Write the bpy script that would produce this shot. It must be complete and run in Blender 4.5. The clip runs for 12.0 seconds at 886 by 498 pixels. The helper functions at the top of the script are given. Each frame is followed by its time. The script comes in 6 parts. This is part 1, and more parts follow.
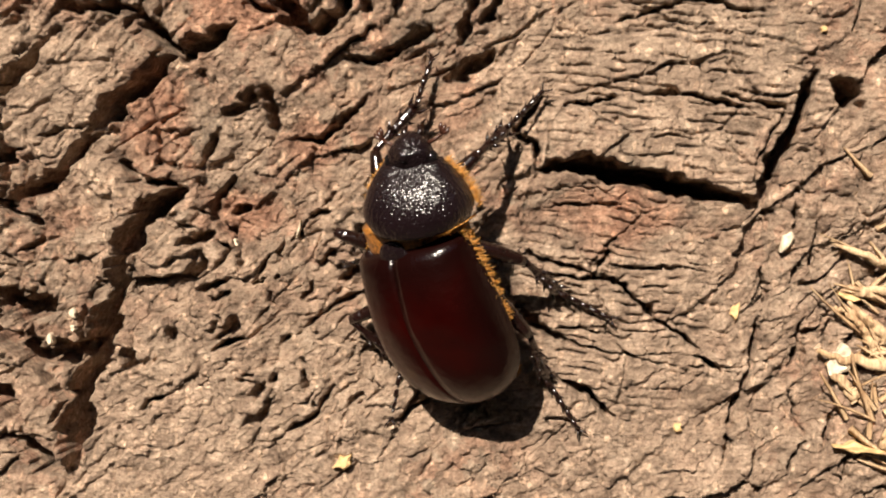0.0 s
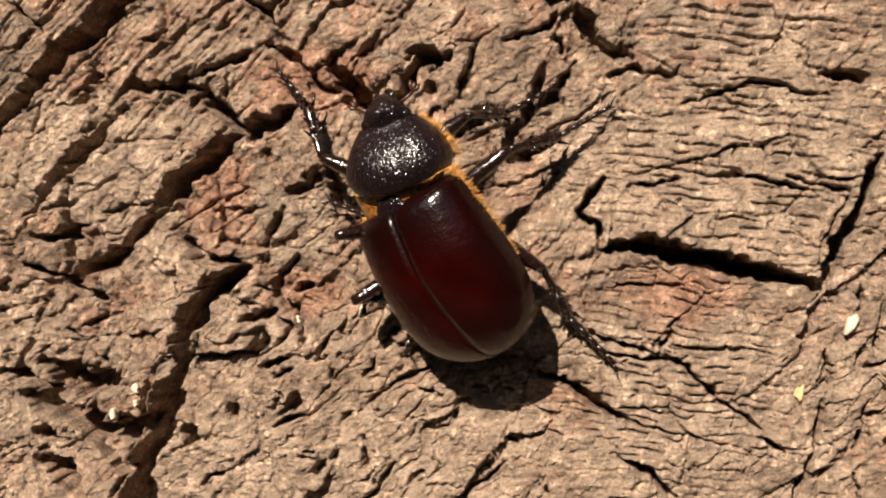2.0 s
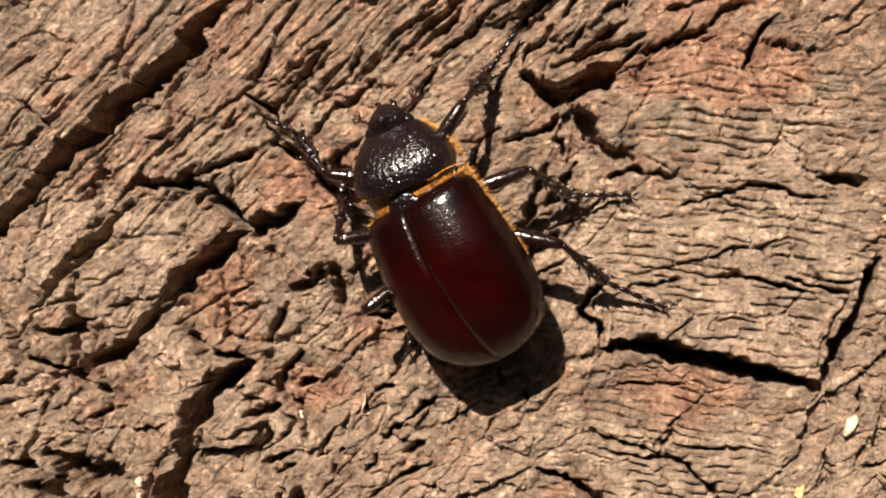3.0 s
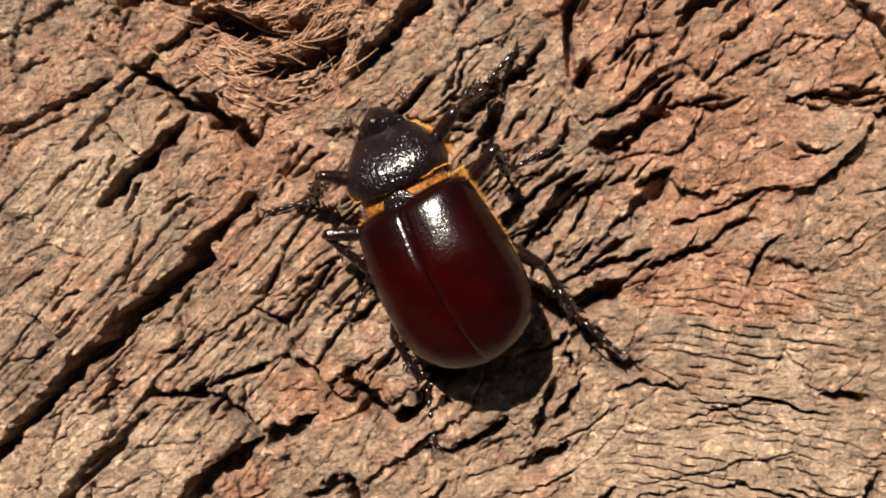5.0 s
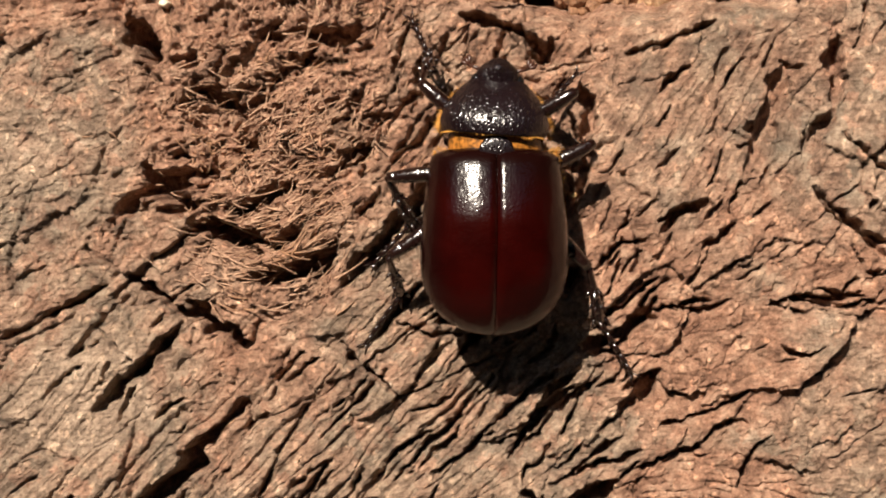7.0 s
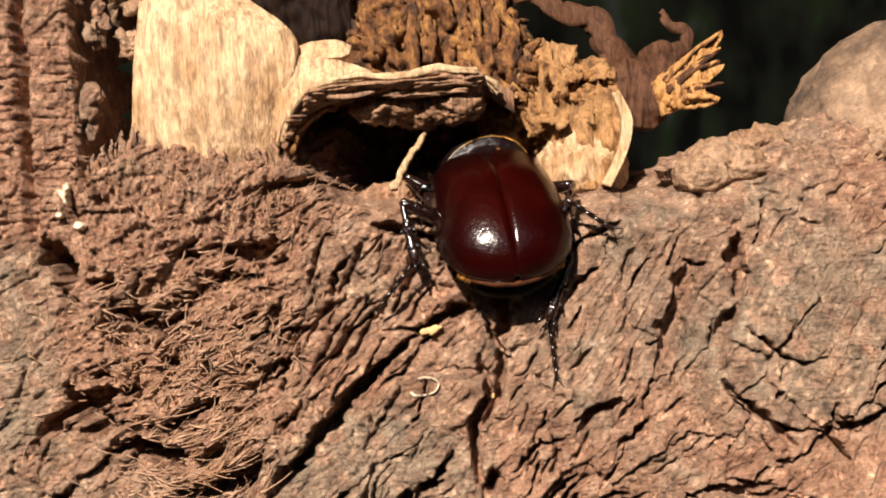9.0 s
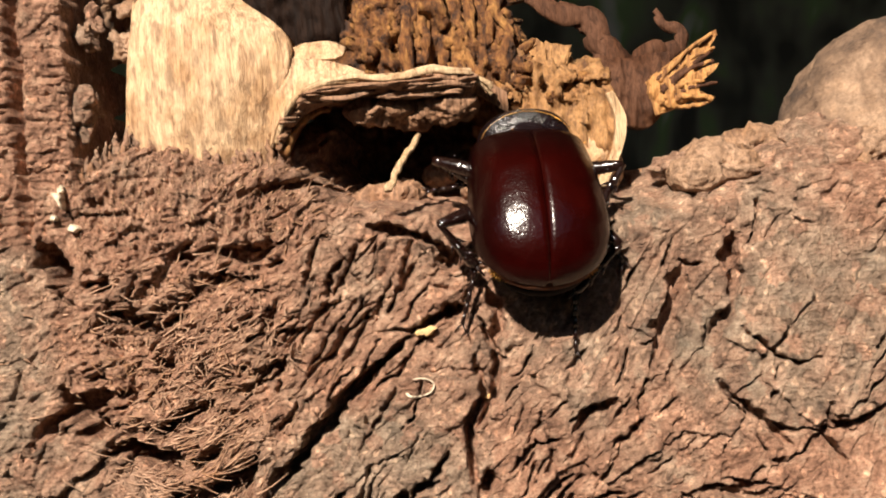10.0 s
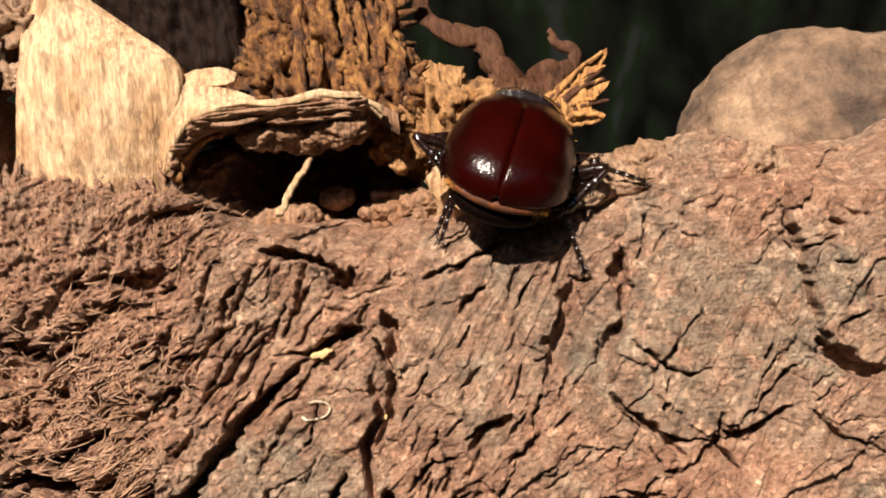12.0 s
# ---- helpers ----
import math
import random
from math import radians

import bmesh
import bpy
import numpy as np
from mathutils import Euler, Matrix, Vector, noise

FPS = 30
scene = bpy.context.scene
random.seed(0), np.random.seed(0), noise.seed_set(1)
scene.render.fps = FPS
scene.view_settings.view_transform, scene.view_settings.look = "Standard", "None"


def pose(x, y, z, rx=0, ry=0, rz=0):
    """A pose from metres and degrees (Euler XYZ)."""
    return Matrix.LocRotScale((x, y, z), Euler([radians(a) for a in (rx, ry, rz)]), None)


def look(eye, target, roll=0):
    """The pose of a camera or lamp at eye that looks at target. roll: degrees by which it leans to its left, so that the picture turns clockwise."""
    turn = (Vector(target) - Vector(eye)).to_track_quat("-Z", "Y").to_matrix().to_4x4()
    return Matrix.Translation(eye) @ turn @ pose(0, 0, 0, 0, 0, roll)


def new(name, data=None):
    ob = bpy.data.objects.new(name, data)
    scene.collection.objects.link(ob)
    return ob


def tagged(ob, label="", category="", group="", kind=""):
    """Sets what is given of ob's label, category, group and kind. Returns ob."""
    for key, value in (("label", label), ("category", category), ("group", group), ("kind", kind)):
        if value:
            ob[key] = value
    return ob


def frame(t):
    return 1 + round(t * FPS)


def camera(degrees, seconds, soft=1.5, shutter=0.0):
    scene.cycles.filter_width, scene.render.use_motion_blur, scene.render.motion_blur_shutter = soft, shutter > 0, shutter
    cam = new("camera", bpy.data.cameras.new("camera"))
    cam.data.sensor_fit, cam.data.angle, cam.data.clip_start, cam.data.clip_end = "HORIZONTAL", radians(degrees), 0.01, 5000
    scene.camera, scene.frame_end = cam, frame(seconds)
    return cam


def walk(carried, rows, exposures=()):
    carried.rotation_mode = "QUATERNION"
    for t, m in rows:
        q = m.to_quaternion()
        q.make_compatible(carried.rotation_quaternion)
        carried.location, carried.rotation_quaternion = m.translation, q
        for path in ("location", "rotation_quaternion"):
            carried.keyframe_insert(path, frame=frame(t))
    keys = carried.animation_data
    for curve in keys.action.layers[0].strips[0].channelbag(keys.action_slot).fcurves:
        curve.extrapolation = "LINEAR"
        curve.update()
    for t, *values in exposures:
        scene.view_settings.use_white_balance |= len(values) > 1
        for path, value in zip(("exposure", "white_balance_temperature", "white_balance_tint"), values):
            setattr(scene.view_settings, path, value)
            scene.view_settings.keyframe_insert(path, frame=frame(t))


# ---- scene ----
cam = camera(42.0, 12.0, soft=1.9)
PATH = [
    (0, (0.01483, -0.12703, 0.50903), (0.00071, 0.00190, 0.50012), -0.59),
    (0.5, (0.01434, -0.12721, 0.50872), (-0.00050, 0.00171, 0.50098), -0.51),
    (1, (0.01246, -0.12758, 0.51135), (-0.00256, 0.00132, 0.50366), -0.47),
    (1.5, (0.01119, -0.12775, 0.51107), (-0.00456, 0.00113, 0.50459), -0.50),
    (2, (0.01031, -0.12797, 0.51357), (-0.00614, 0.00091, 0.50905), -0.40),
    (2.5, (0.01037, -0.12837, 0.51661), (-0.00614, 0.00053, 0.51314), -0.29),
    (3, (0.01018, -0.12908, 0.52131), (-0.00623, -0.00013, 0.52010), -0.30),
    (3.2, (0.01011, -0.12933, 0.52352), (-0.00621, -0.00037, 0.52125), -0.45),
    (4.8, (0.00496, -0.13010, 0.55041), (-0.00678, -0.00094, 0.54147), -1.43),
    (5, (0.00594, -0.13012, 0.55460), (-0.00694, -0.00115, 0.54456), -1.56),
    (5.5, (0.00611, -0.13018, 0.55679), (-0.00659, -0.00106, 0.54859), -1.73),
    (6, (0.00619, -0.13041, 0.56189), (-0.00753, -0.00132, 0.55496), -2.24),
    (6.5, (0.00624, -0.13077, 0.56526), (-0.00687, -0.00152, 0.56061), -2.23),
    (7, (0.00761, -0.13114, 0.56890), (-0.00494, -0.00176, 0.56764), -2.37),
    (7.5, (0.01050, -0.13146, 0.57232), (-0.00169, -0.00204, 0.57356), -3.08),
    (7.7, (0.00956, -0.13209, 0.57763), (-0.00047, -0.00249, 0.57584), -3.30),
    (9.3, (0.01300, -0.13346, 0.59067), (0.00645, -0.00363, 0.59117), -5.25),
    (9.5, (0.01272, -0.13332, 0.59041), (0.00620, -0.00348, 0.59043), -5.33),
    (10, (0.01304, -0.13347, 0.59104), (0.00671, -0.00363, 0.59094), -5.42),
    (10.5, (0.01423, -0.13373, 0.59141), (0.00794, -0.00389, 0.59240), -5.77),
    (11, (0.01555, -0.13384, 0.59283), (0.01019, -0.00395, 0.59327), -5.98),
    (11.5, (0.01853, -0.13396, 0.59047), (0.01436, -0.00404, 0.59225), -6.42),
    (12, (0.02074, -0.13419, 0.59090), (0.01930, -0.00421, 0.59204), -6.88),
]
walk(cam, [(t, look(eye, target, roll)) for t, eye, target, roll in PATH])

# ---- light ----
SUN_FROM = Vector((-0.20, -0.80, 0.60)).normalized()
world = bpy.data.worlds.new("sky")
scene.world = world
world.use_nodes = True
sky = world.node_tree.nodes.new("ShaderNodeTexSky")
sky.sky_type = "NISHITA"
sky.sun_disc = False
sky.sun_elevation = math.asin(SUN_FROM.z)
sky.sun_rotation = math.atan2(SUN_FROM.x, SUN_FROM.y)
world.node_tree.nodes["Background"].inputs["Strength"].default_value = 0.05
world.node_tree.links.new(sky.outputs[0], world.node_tree.nodes["Background"].inputs["Color"])
sun = new("sun", bpy.data.lights.new("sun", "SUN"))
sun.data.energy, sun.data.angle, sun.data.color = 7.2, radians(0.55), (1.0, 0.885, 0.745)
scene.view_settings.exposure = 0.52
sun.matrix_world = look(SUN_FROM * 3 + Vector((0, 0, 0.5)), (0, 0, 0.5))


# ---- materials ----
def material(name, rough=0.8, metal=0.0):
    m = bpy.data.materials.new(name)
    m.use_nodes = True
    b = m.node_tree.nodes["Principled BSDF"]
    b.inputs["Roughness"].default_value, b.inputs["Metallic"].default_value = rough, metal
    return m, m.node_tree.nodes, m.node_tree.links, b


def coords(n, l, scale=(1, 1, 1), turn=0.0):
    """Object coordinates in millimetres, turned in the plane of the bark and scaled."""
    tc, mp = n.new("ShaderNodeTexCoord"), n.new("ShaderNodeMapping")
    mp.inputs["Rotation"].default_value = (0, radians(turn), 0)
    mp.inputs["Scale"].default_value = [1000 * s for s in scale]
    l.new(tc.outputs["Object"], mp.inputs["Vector"])
    return mp.outputs[0]


def noise_node(n, l, vec, scale, detail=4, rough=0.6, distortion=0.0):
    t = n.new("ShaderNodeTexNoise")
    t.inputs["Scale"].default_value, t.inputs["Detail"].default_value = scale, detail
    t.inputs["Roughness"].default_value, t.inputs["Distortion"].default_value = rough, distortion
    l.new(vec, t.inputs["Vector"])
    return t.outputs["Fac"]


def ramp(n, l, fac, stops):
    r = n.new("ShaderNodeValToRGB")
    while len(r.color_ramp.elements) < len(stops):
        r.color_ramp.elements.new(0.5)
    for e, (p, c) in zip(r.color_ramp.elements, stops):
        e.position, e.color = p, (c if len(c) == 4 else (*c, 1))
    l.new(fac, r.inputs[0])
    return r.outputs[0]


def mix(n, l, fac, a, b, mode="MIX"):
    x = n.new("ShaderNodeMix")
    x.data_type, x.blend_type = "RGBA", mode
    for i, v in ((0, fac), (6, a), (7, b)):
        if isinstance(v, (int, float)):
            x.inputs[i].default_value = v
        elif isinstance(v, tuple):
            x.inputs[i].default_value = (*v, 1)
        else:
            l.new(v, x.inputs[i])
    return x.outputs[2]


def bump(n, l, b, height, strength, distance):
    k = n.new("ShaderNodeBump")
    k.inputs["Strength"].default_value, k.inputs["Distance"].default_value = strength, distance
    l.new(height, k.inputs["Height"])
    prev = b.inputs["Normal"].links
    if prev:
        l.new(prev[0].from_socket, k.inputs["Normal"])
    l.new(k.outputs[0], b.inputs["Normal"])


def bark_material(name="bark", weathered=None):
    m, n, l, b = material(name, 0.82)
    v = coords(n, l)
    patch = noise_node(n, l, v, 0.10, 5, 0.62, 0.6)
    mid = noise_node(n, l, v, 0.45, 5, 0.65)
    grit = noise_node(n, l, v, 2.2, 5, 0.75)
    pores = noise_node(n, l, v, 7.0, 2, 0.6)
    grey = ramp(n, l, mid, [(0.26, (0.13, 0.084, 0.058)), (0.43, (0.32, 0.214, 0.150)), (0.57, (0.44, 0.305, 0.216)), (0.74, (0.64, 0.47, 0.35))])
    slate = ramp(n, l, mid, [(0.3, (0.13, 0.105, 0.082)), (0.7, (0.36, 0.28, 0.205))])
    red = ramp(n, l, mid, [(0.28, (0.17, 0.082, 0.051)), (0.5, (0.43, 0.232, 0.150)), (0.75, (0.68, 0.45, 0.315))])
    grains = n.new("ShaderNodeTexVoronoi")
    grains.inputs["Scale"].default_value = 1.9
    l.new(coords(n, l, (1, 1, 0.7), 40), grains.inputs["Vector"])
    crumbs = n.new("ShaderNodeTexVoronoi")
    crumbs.inputs["Scale"].default_value = 0.55
    wob = n.new("ShaderNodeVectorMath")
    wob.operation = "MULTIPLY_ADD"
    wn = n.new("ShaderNodeTexNoise")
    wn.inputs["Scale"].default_value = 1.2
    l.new(v, wn.inputs["Vector"])
    l.new(wn.outputs["Color"], wob.inputs[0])
    wob.inputs[1].default_value = (1.8, 1.8, 1.8)
    l.new(v, wob.inputs[2])
    l.new(wob.outputs[0], crumbs.inputs["Vector"])
    pick, pick2 = n.new("ShaderNodeSeparateColor"), n.new("ShaderNodeSeparateColor")
    l.new(grains.outputs["Color"], pick.inputs[0])
    l.new(crumbs.outputs["Color"], pick2.inputs[0])
    streak = noise_node(n, l, coords(n, l, (0.16, 1, 1), -40), 2.6, 3, 0.6)
    tone = n.new("ShaderNodeAttribute")
    tone.attribute_name = "flaked"
    if weathered is not None:
        tone = n.new("ShaderNodeMath")
        tone.operation = "ADD"
        tone.inputs[0].default_value, tone.inputs[1].default_value = weathered, 0
    cool = ramp(n, l, patch, [(0.50, (0, 0, 0)), (0.64, (0.6, 0.6, 0.6))])
    col = mix(n, l, cool, grey, slate)
    lich = n.new("ShaderNodeAttribute")
    lich.attribute_name = "slate"
    col = mix(n, l, lich.outputs["Fac"], col, slate)
    hue = ramp(n, l, pick2.outputs["Red"], [(0.0, (0.92, 0.98, 1.0)), (0.4, (0.98, 1, 1)), (0.75, (1.03, 0.99, 0.98)), (0.95, (1.10, 0.97, 0.94))])
    col = mix(n, l, 1.0, col, hue, "MULTIPLY")
    warm = n.new("ShaderNodeMath")
    warm.operation = "MULTIPLY_ADD"
    l.new(noise_node(n, l, v, 0.085, 2, 0.5, 0.8), warm.inputs[0])
    warm.inputs[1].default_value = -1.1
    l.new(tone.outputs[0 if weathered is not None else "Fac"], warm.inputs[2])
    wr = ramp(n, l, warm.outputs[0], [(0.16, (0, 0, 0)), (0.74, (0.9, 0.9, 0.9))])
    col = mix(n, l, wr, col, red)
    wash = ramp(n, l, tone.outputs[0 if weathered is not None else "Fac"], [(0.0, (0.85, 0.85, 0.85)), (0.35, (0, 0, 0))])
    col = mix(n, l, wash, col, ramp(n, l, mid, [(0.3, (0.27, 0.19, 0.135)), (0.6, (0.56, 0.42, 0.31)), (0.8, (0.72, 0.57, 0.44))]))
    fleck = ramp(n, l, grit, [(0.30, (0.34, 0.30, 0.27)), (0.43, (0.74, 0.71, 0.69)), (0.58, (0.92, 0.91, 0.90)), (0.73, (1.35, 1.32, 1.28))])
    col = mix(n, l, 1.0, col, fleck, "MULTIPLY")
    # the last stop paints tiny sun glints onto a few grains
    col = mix(n, l, 1.0, col, ramp(n, l, pick.outputs["Red"], [(0.0, (0.88, 0.87, 0.86)), (0.25, (0.98, 0.98, 0.98)), (0.9, (1.03, 1.02, 1.02)), (0.985, (1.7, 1.68, 1.64))]), "MULTIPLY")
    col = mix(n, l, 1.0, col, ramp(n, l, pick2.outputs["Green"], [(0.0, (0.86,) * 3), (0.5, (1.0,) * 3), (1.0, (1.12,) * 3)]), "MULTIPLY")
    col = mix(n, l, 1.0, col, ramp(n, l, streak, [(0.32, (0.72, 0.69, 0.67)), (0.48, (1.0,) * 3), (0.68, (1.16,) * 3)]), "MULTIPLY")
    l.new(col, b.inputs["Base Color"])
    l.new(ramp(n, l, grit, [(0.3, (0.95,) * 3), (0.75, (0.62,) * 3)]), b.inputs["Roughness"])
    b.inputs["Specular IOR Level"].default_value = 0.35
    bump(n, l, b, mid, 0.5, 0.0012)
    bump(n, l, b, grit, 0.9, 0.0007)
    bump(n, l, b, pores, 0.5, 0.0002)
    bump(n, l, b, streak, 0.6, 0.0004)
    bump(n, l, b, pick.outputs["Green"], 0.40, 0.0003)
    return m


def wood_material(name, dark, light, turn=90.0, stretch=0.12, rough=0.75, speck=0.0):
    """Split, weathered wood: long grain, darker streaks and fine relief."""
    m, n, l, b = material(name, rough)
    v = coords(n, l, (1, 1, stretch))
    g = noise_node(n, l, v, 1.1, 5, 0.65, 0.4)
    fine = noise_node(n, l, v, 4.5, 3, 0.6)
    blot = noise_node(n, l, coords(n, l), 0.16, 4, 0.6)
    col = ramp(n, l, g, [(0.3, dark), (0.56, light)])
    col = mix(n, l, 1.0, col, ramp(n, l, fine, [(0.3, (0.62, 0.58, 0.55)), (0.55, (1, 1, 1)), (0.75, (1.15, 1.13, 1.1))]), "MULTIPLY")
    col = mix(n, l, 1.0, col, ramp(n, l, blot, [(0.35, (0.72, 0.62, 0.5)), (0.55, (1, 1, 1))]), "MULTIPLY")
    if speck:
        s = noise_node(n, l, coords(n, l, (1, 1, 0.35)), 0.85, 2, 0.5)
        col = mix(n, l, ramp(n, l, s, [(0.55, (0, 0, 0)), (0.64, (speck,) * 3)]), col, tuple(0.45 * c for c in dark))
    l.new(col, b.inputs["Base Color"])
    bump(n, l, b, g, 0.6, 0.0008)
    bump(n, l, b, fine, 0.5, 0.0002)
    return m


def burl_material():
    """Thin smooth bark over a burl: brown and grey blotches, scuffs and fine pits."""
    m, n, l, b = material("burl bark", 0.85)
    v = coords(n, l)
    big, small = noise_node(n, l, v, 0.10, 5, 0.65, 0.3), noise_node(n, l, v, 0.42, 5, 0.65, 0.3)
    fine = noise_node(n, l, v, 2.0, 4, 0.7)
    col = ramp(n, l, big, [(0.34, (0.065, 0.042, 0.030)), (0.46, (0.135, 0.083, 0.053)), (0.58, (0.21, 0.132, 0.084)), (0.68, (0.31, 0.205, 0.135))])
    col = mix(n, l, 1.0, col, ramp(n, l, small, [(0.32, (0.62, 0.58, 0.55)), (0.5, (1, 1, 1)), (0.7, (1.35, 1.32, 1.26))]), "MULTIPLY")
    col = mix(n, l, 1.0, col, ramp(n, l, fine, [(0.32, (0.72, 0.70, 0.68)), (0.55, (1, 1, 1))]), "MULTIPLY")
    l.new(col, b.inputs["Base Color"])
    bump(n, l, b, small, 0.5, 0.0012)
    bump(n, l, b, fine, 0.5, 0.0004)
    return m


def crumb_material():
    """Brown-rotted wood that falls into cubes."""
    m, n, l, b = material("rotten wood", 0.9)
    v = coords(n, l, (1, 1, 0.4))
    g = noise_node(n, l, v, 0.6, 5, 0.7)
    f = noise_node(n, l, v, 2.2, 4, 0.65)
    # rot-brown grain; the darkest tone also paints in shaded holes between pieces
    col = ramp(n, l, g, [(0.36, (0.028, 0.010, 0.004)), (0.50, (0.17, 0.066, 0.018)), (0.70, (0.40, 0.20, 0.058))])
    col = mix(n, l, 1.0, col, ramp(n, l, f, [(0.3, (0.5, 0.45, 0.4)), (0.6, (1.1, 1.1, 1.1))]), "MULTIPLY")
    l.new(col, b.inputs["Base Color"])
    bump(n, l, b, g, 0.8, 0.0015)
    bump(n, l, b, f, 0.7, 0.0005)
    return m


def shell_material(name, colour, rough, pit_scale, pit, coat=0.6, blotch=0.5, margin=False, wrinkled=0.0):
    """Insect cuticle: glossy, with punctures."""
    m, n, l, b = material(name, rough)
    v = coords(n, l)
    w = noise_node(n, l, v, 0.22, 3, 0.5)
    col = mix(n, l, ramp(n, l, w, [(0.35, (0, 0, 0)), (0.65, (blotch,) * 3)]), colour, tuple(0.35 * c for c in colour))
    if margin:
        # pigment darkens towards the shoulders and outer edges
        tc, sep = n.new("ShaderNodeTexCoord"), n.new("ShaderNodeSeparateXYZ")
        l.new(tc.outputs["Object"], sep.inputs[0])
        far = n.new("ShaderNodeMath")
        far.operation = "ABSOLUTE"
        l.new(sep.outputs["X"], far.inputs[0])
        edge = n.new("ShaderNodeMapRange")
        edge.interpolation_type = "SMOOTHSTEP"
        edge.inputs["From Min"].default_value, edge.inputs["From Max"].default_value = 0.0040, 0.0078
        l.new(far.outputs[0], edge.inputs["Value"])
        fore = n.new("ShaderNodeMapRange")
        fore.interpolation_type = "SMOOTHSTEP"
        fore.inputs["From Min"].default_value, fore.inputs["From Max"].default_value = -0.003, 0.003
        l.new(sep.outputs["Y"], fore.inputs["Value"])
        top = n.new("ShaderNodeMath")
        top.operation = "MAXIMUM"
        l.new(edge.outputs[0], top.inputs[0])
        l.new(fore.outputs[0], top.inputs[1])
        col = mix(n, l, top.outputs[0], col, (0.006, 0.0012, 0.001))
    l.new(col, b.inputs["Base Color"])
    b.inputs["IOR"].default_value = 1.5
    b.inputs["Coat Weight"].default_value, b.inputs["Coat Roughness"].default_value = coat, 0.16
    vo = n.new("ShaderNodeTexVoronoi")
    vo.inputs["Scale"].default_value = pit_scale
    l.new(v, vo.inputs["Vector"])
    bump(n, l, b, ramp(n, l, vo.outputs["Distance"], [(0.0, (0, 0, 0)), (0.45, (1, 1, 1))]), pit, 0.00025)
    soft = noise_node(n, l, v, 0.9, 2, 0.5)
    bump(n, l, b, soft, 0.12, 0.0005)
    wrinkle = noise_node(n, l, coords(n, l, (1, 0.22, 1)), 2.4, 3, 0.55)
    bump(n, l, b, wrinkle, wrinkled, 0.0005)
    for k in ("Coat Normal",):
        l.new(b.inputs["Normal"].links[0].from_socket, b.inputs[k])
    return m


def plain(name, colour, rough=0.6, spread=0.35, scale=1.5):
    m, n, l, b = material(name, rough)
    g = noise_node(n, l, coords(n, l), scale, 3, 0.6)
    l.new(ramp(n, l, g, [(0.3, tuple(c * (1 - spread) for c in colour)), (0.7, tuple(min(1, c * (1 + spread)) for c in colour))]), b.inputs["Base Color"])
    return m


BARK = bark_material()
RIMBARK = bark_material("brown bark", 1.0)
BURL = burl_material()
CREST = wood_material("sunlit brown crest wood", (0.13, 0.073, 0.043), (0.37, 0.235, 0.150), stretch=0.7)
SAND = wood_material("sandy ochre rotten wood", (0.11, 0.045, 0.013), (0.36, 0.19, 0.072), stretch=0.45)
OCHRE = wood_material("ochre torn wood", (0.14, 0.053, 0.015), (0.45, 0.225, 0.07))
DARKWOOD = wood_material("dark brown wood", (0.028, 0.012, 0.007), (0.10, 0.046, 0.026))
# brown wood made near-black: the shade it lies in is put into the colour
SHADEWOOD = wood_material("shade-darkened red-brown wood", (0.004, 0.0015, 0.0007), (0.014, 0.0052, 0.002))
for m_ in (DARKWOOD, SHADEWOOD):
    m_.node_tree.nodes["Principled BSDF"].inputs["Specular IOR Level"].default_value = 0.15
PALE = wood_material("pale split wood", (0.33, 0.19, 0.100), (0.62, 0.425, 0.255), speck=0.55)
STRAW = wood_material("dry straw-coloured fibre", (0.26, 0.15, 0.075), (0.60, 0.43, 0.26))
BROWN = wood_material("weathered brown wood", (0.10, 0.05, 0.028), (0.34, 0.19, 0.11))
REDFIBRE = wood_material("red bark fibre", (0.20, 0.100, 0.060), (0.55, 0.345, 0.230))
CRUMB = crumb_material()
ELYTRA = shell_material("chestnut wing case", (0.0165, 0.0008, 0.0005), 0.21, 3.0, 0.08, 0.04, 0.6, True, 0.08)
ELYTRA.node_tree.nodes["Principled BSDF"].inputs["IOR"].default_value = 1.34
BLACK = shell_material("black cuticle", (0.008, 0.004, 0.005), 0.22, 2.3, 0.40, 0.08, wrinkled=0.40)
BLACK.node_tree.nodes["Principled BSDF"].inputs["IOR"].default_value = 1.46
LEGM = shell_material("dark leg cuticle", (0.011, 0.004, 0.003), 0.22, 1.2, 0.5, 0.5)
BELLY = shell_material("brown underside", (0.006, 0.002, 0.001), 0.45, 1.2, 0.3, 0.0)
BELLY.node_tree.nodes["Principled BSDF"].inputs["Specular IOR Level"].default_value = 0.12
TAIL = shell_material("dark brown tail plate", (0.0035, 0.0012, 0.0007), 0.55, 2.6, 0.12, 0.0)
TAIL.node_tree.nodes["Principled BSDF"].inputs["IOR"].default_value = 1.15
HAIR = plain("golden hair", (0.58, 0.27, 0.05), 0.45, 0.25)
CHIP = plain("pale wood chip", (0.58, 0.39, 0.18), 0.7, 0.3)
WHITE = plain("whitish crumb", (0.60, 0.50, 0.37), 0.85, 0.4)

MM = 0.001


def mesh_object(name, verts, faces, mat, smooth=True):
    me = bpy.data.meshes.new(name)
    me.from_pydata([tuple(v) for v in verts], [], [tuple(f) for f in faces])
    me.materials.append(mat)
    if smooth:
        me.polygons.foreach_set("use_smooth", [True] * len(me.polygons))
    me.update()
    return new(name, me)


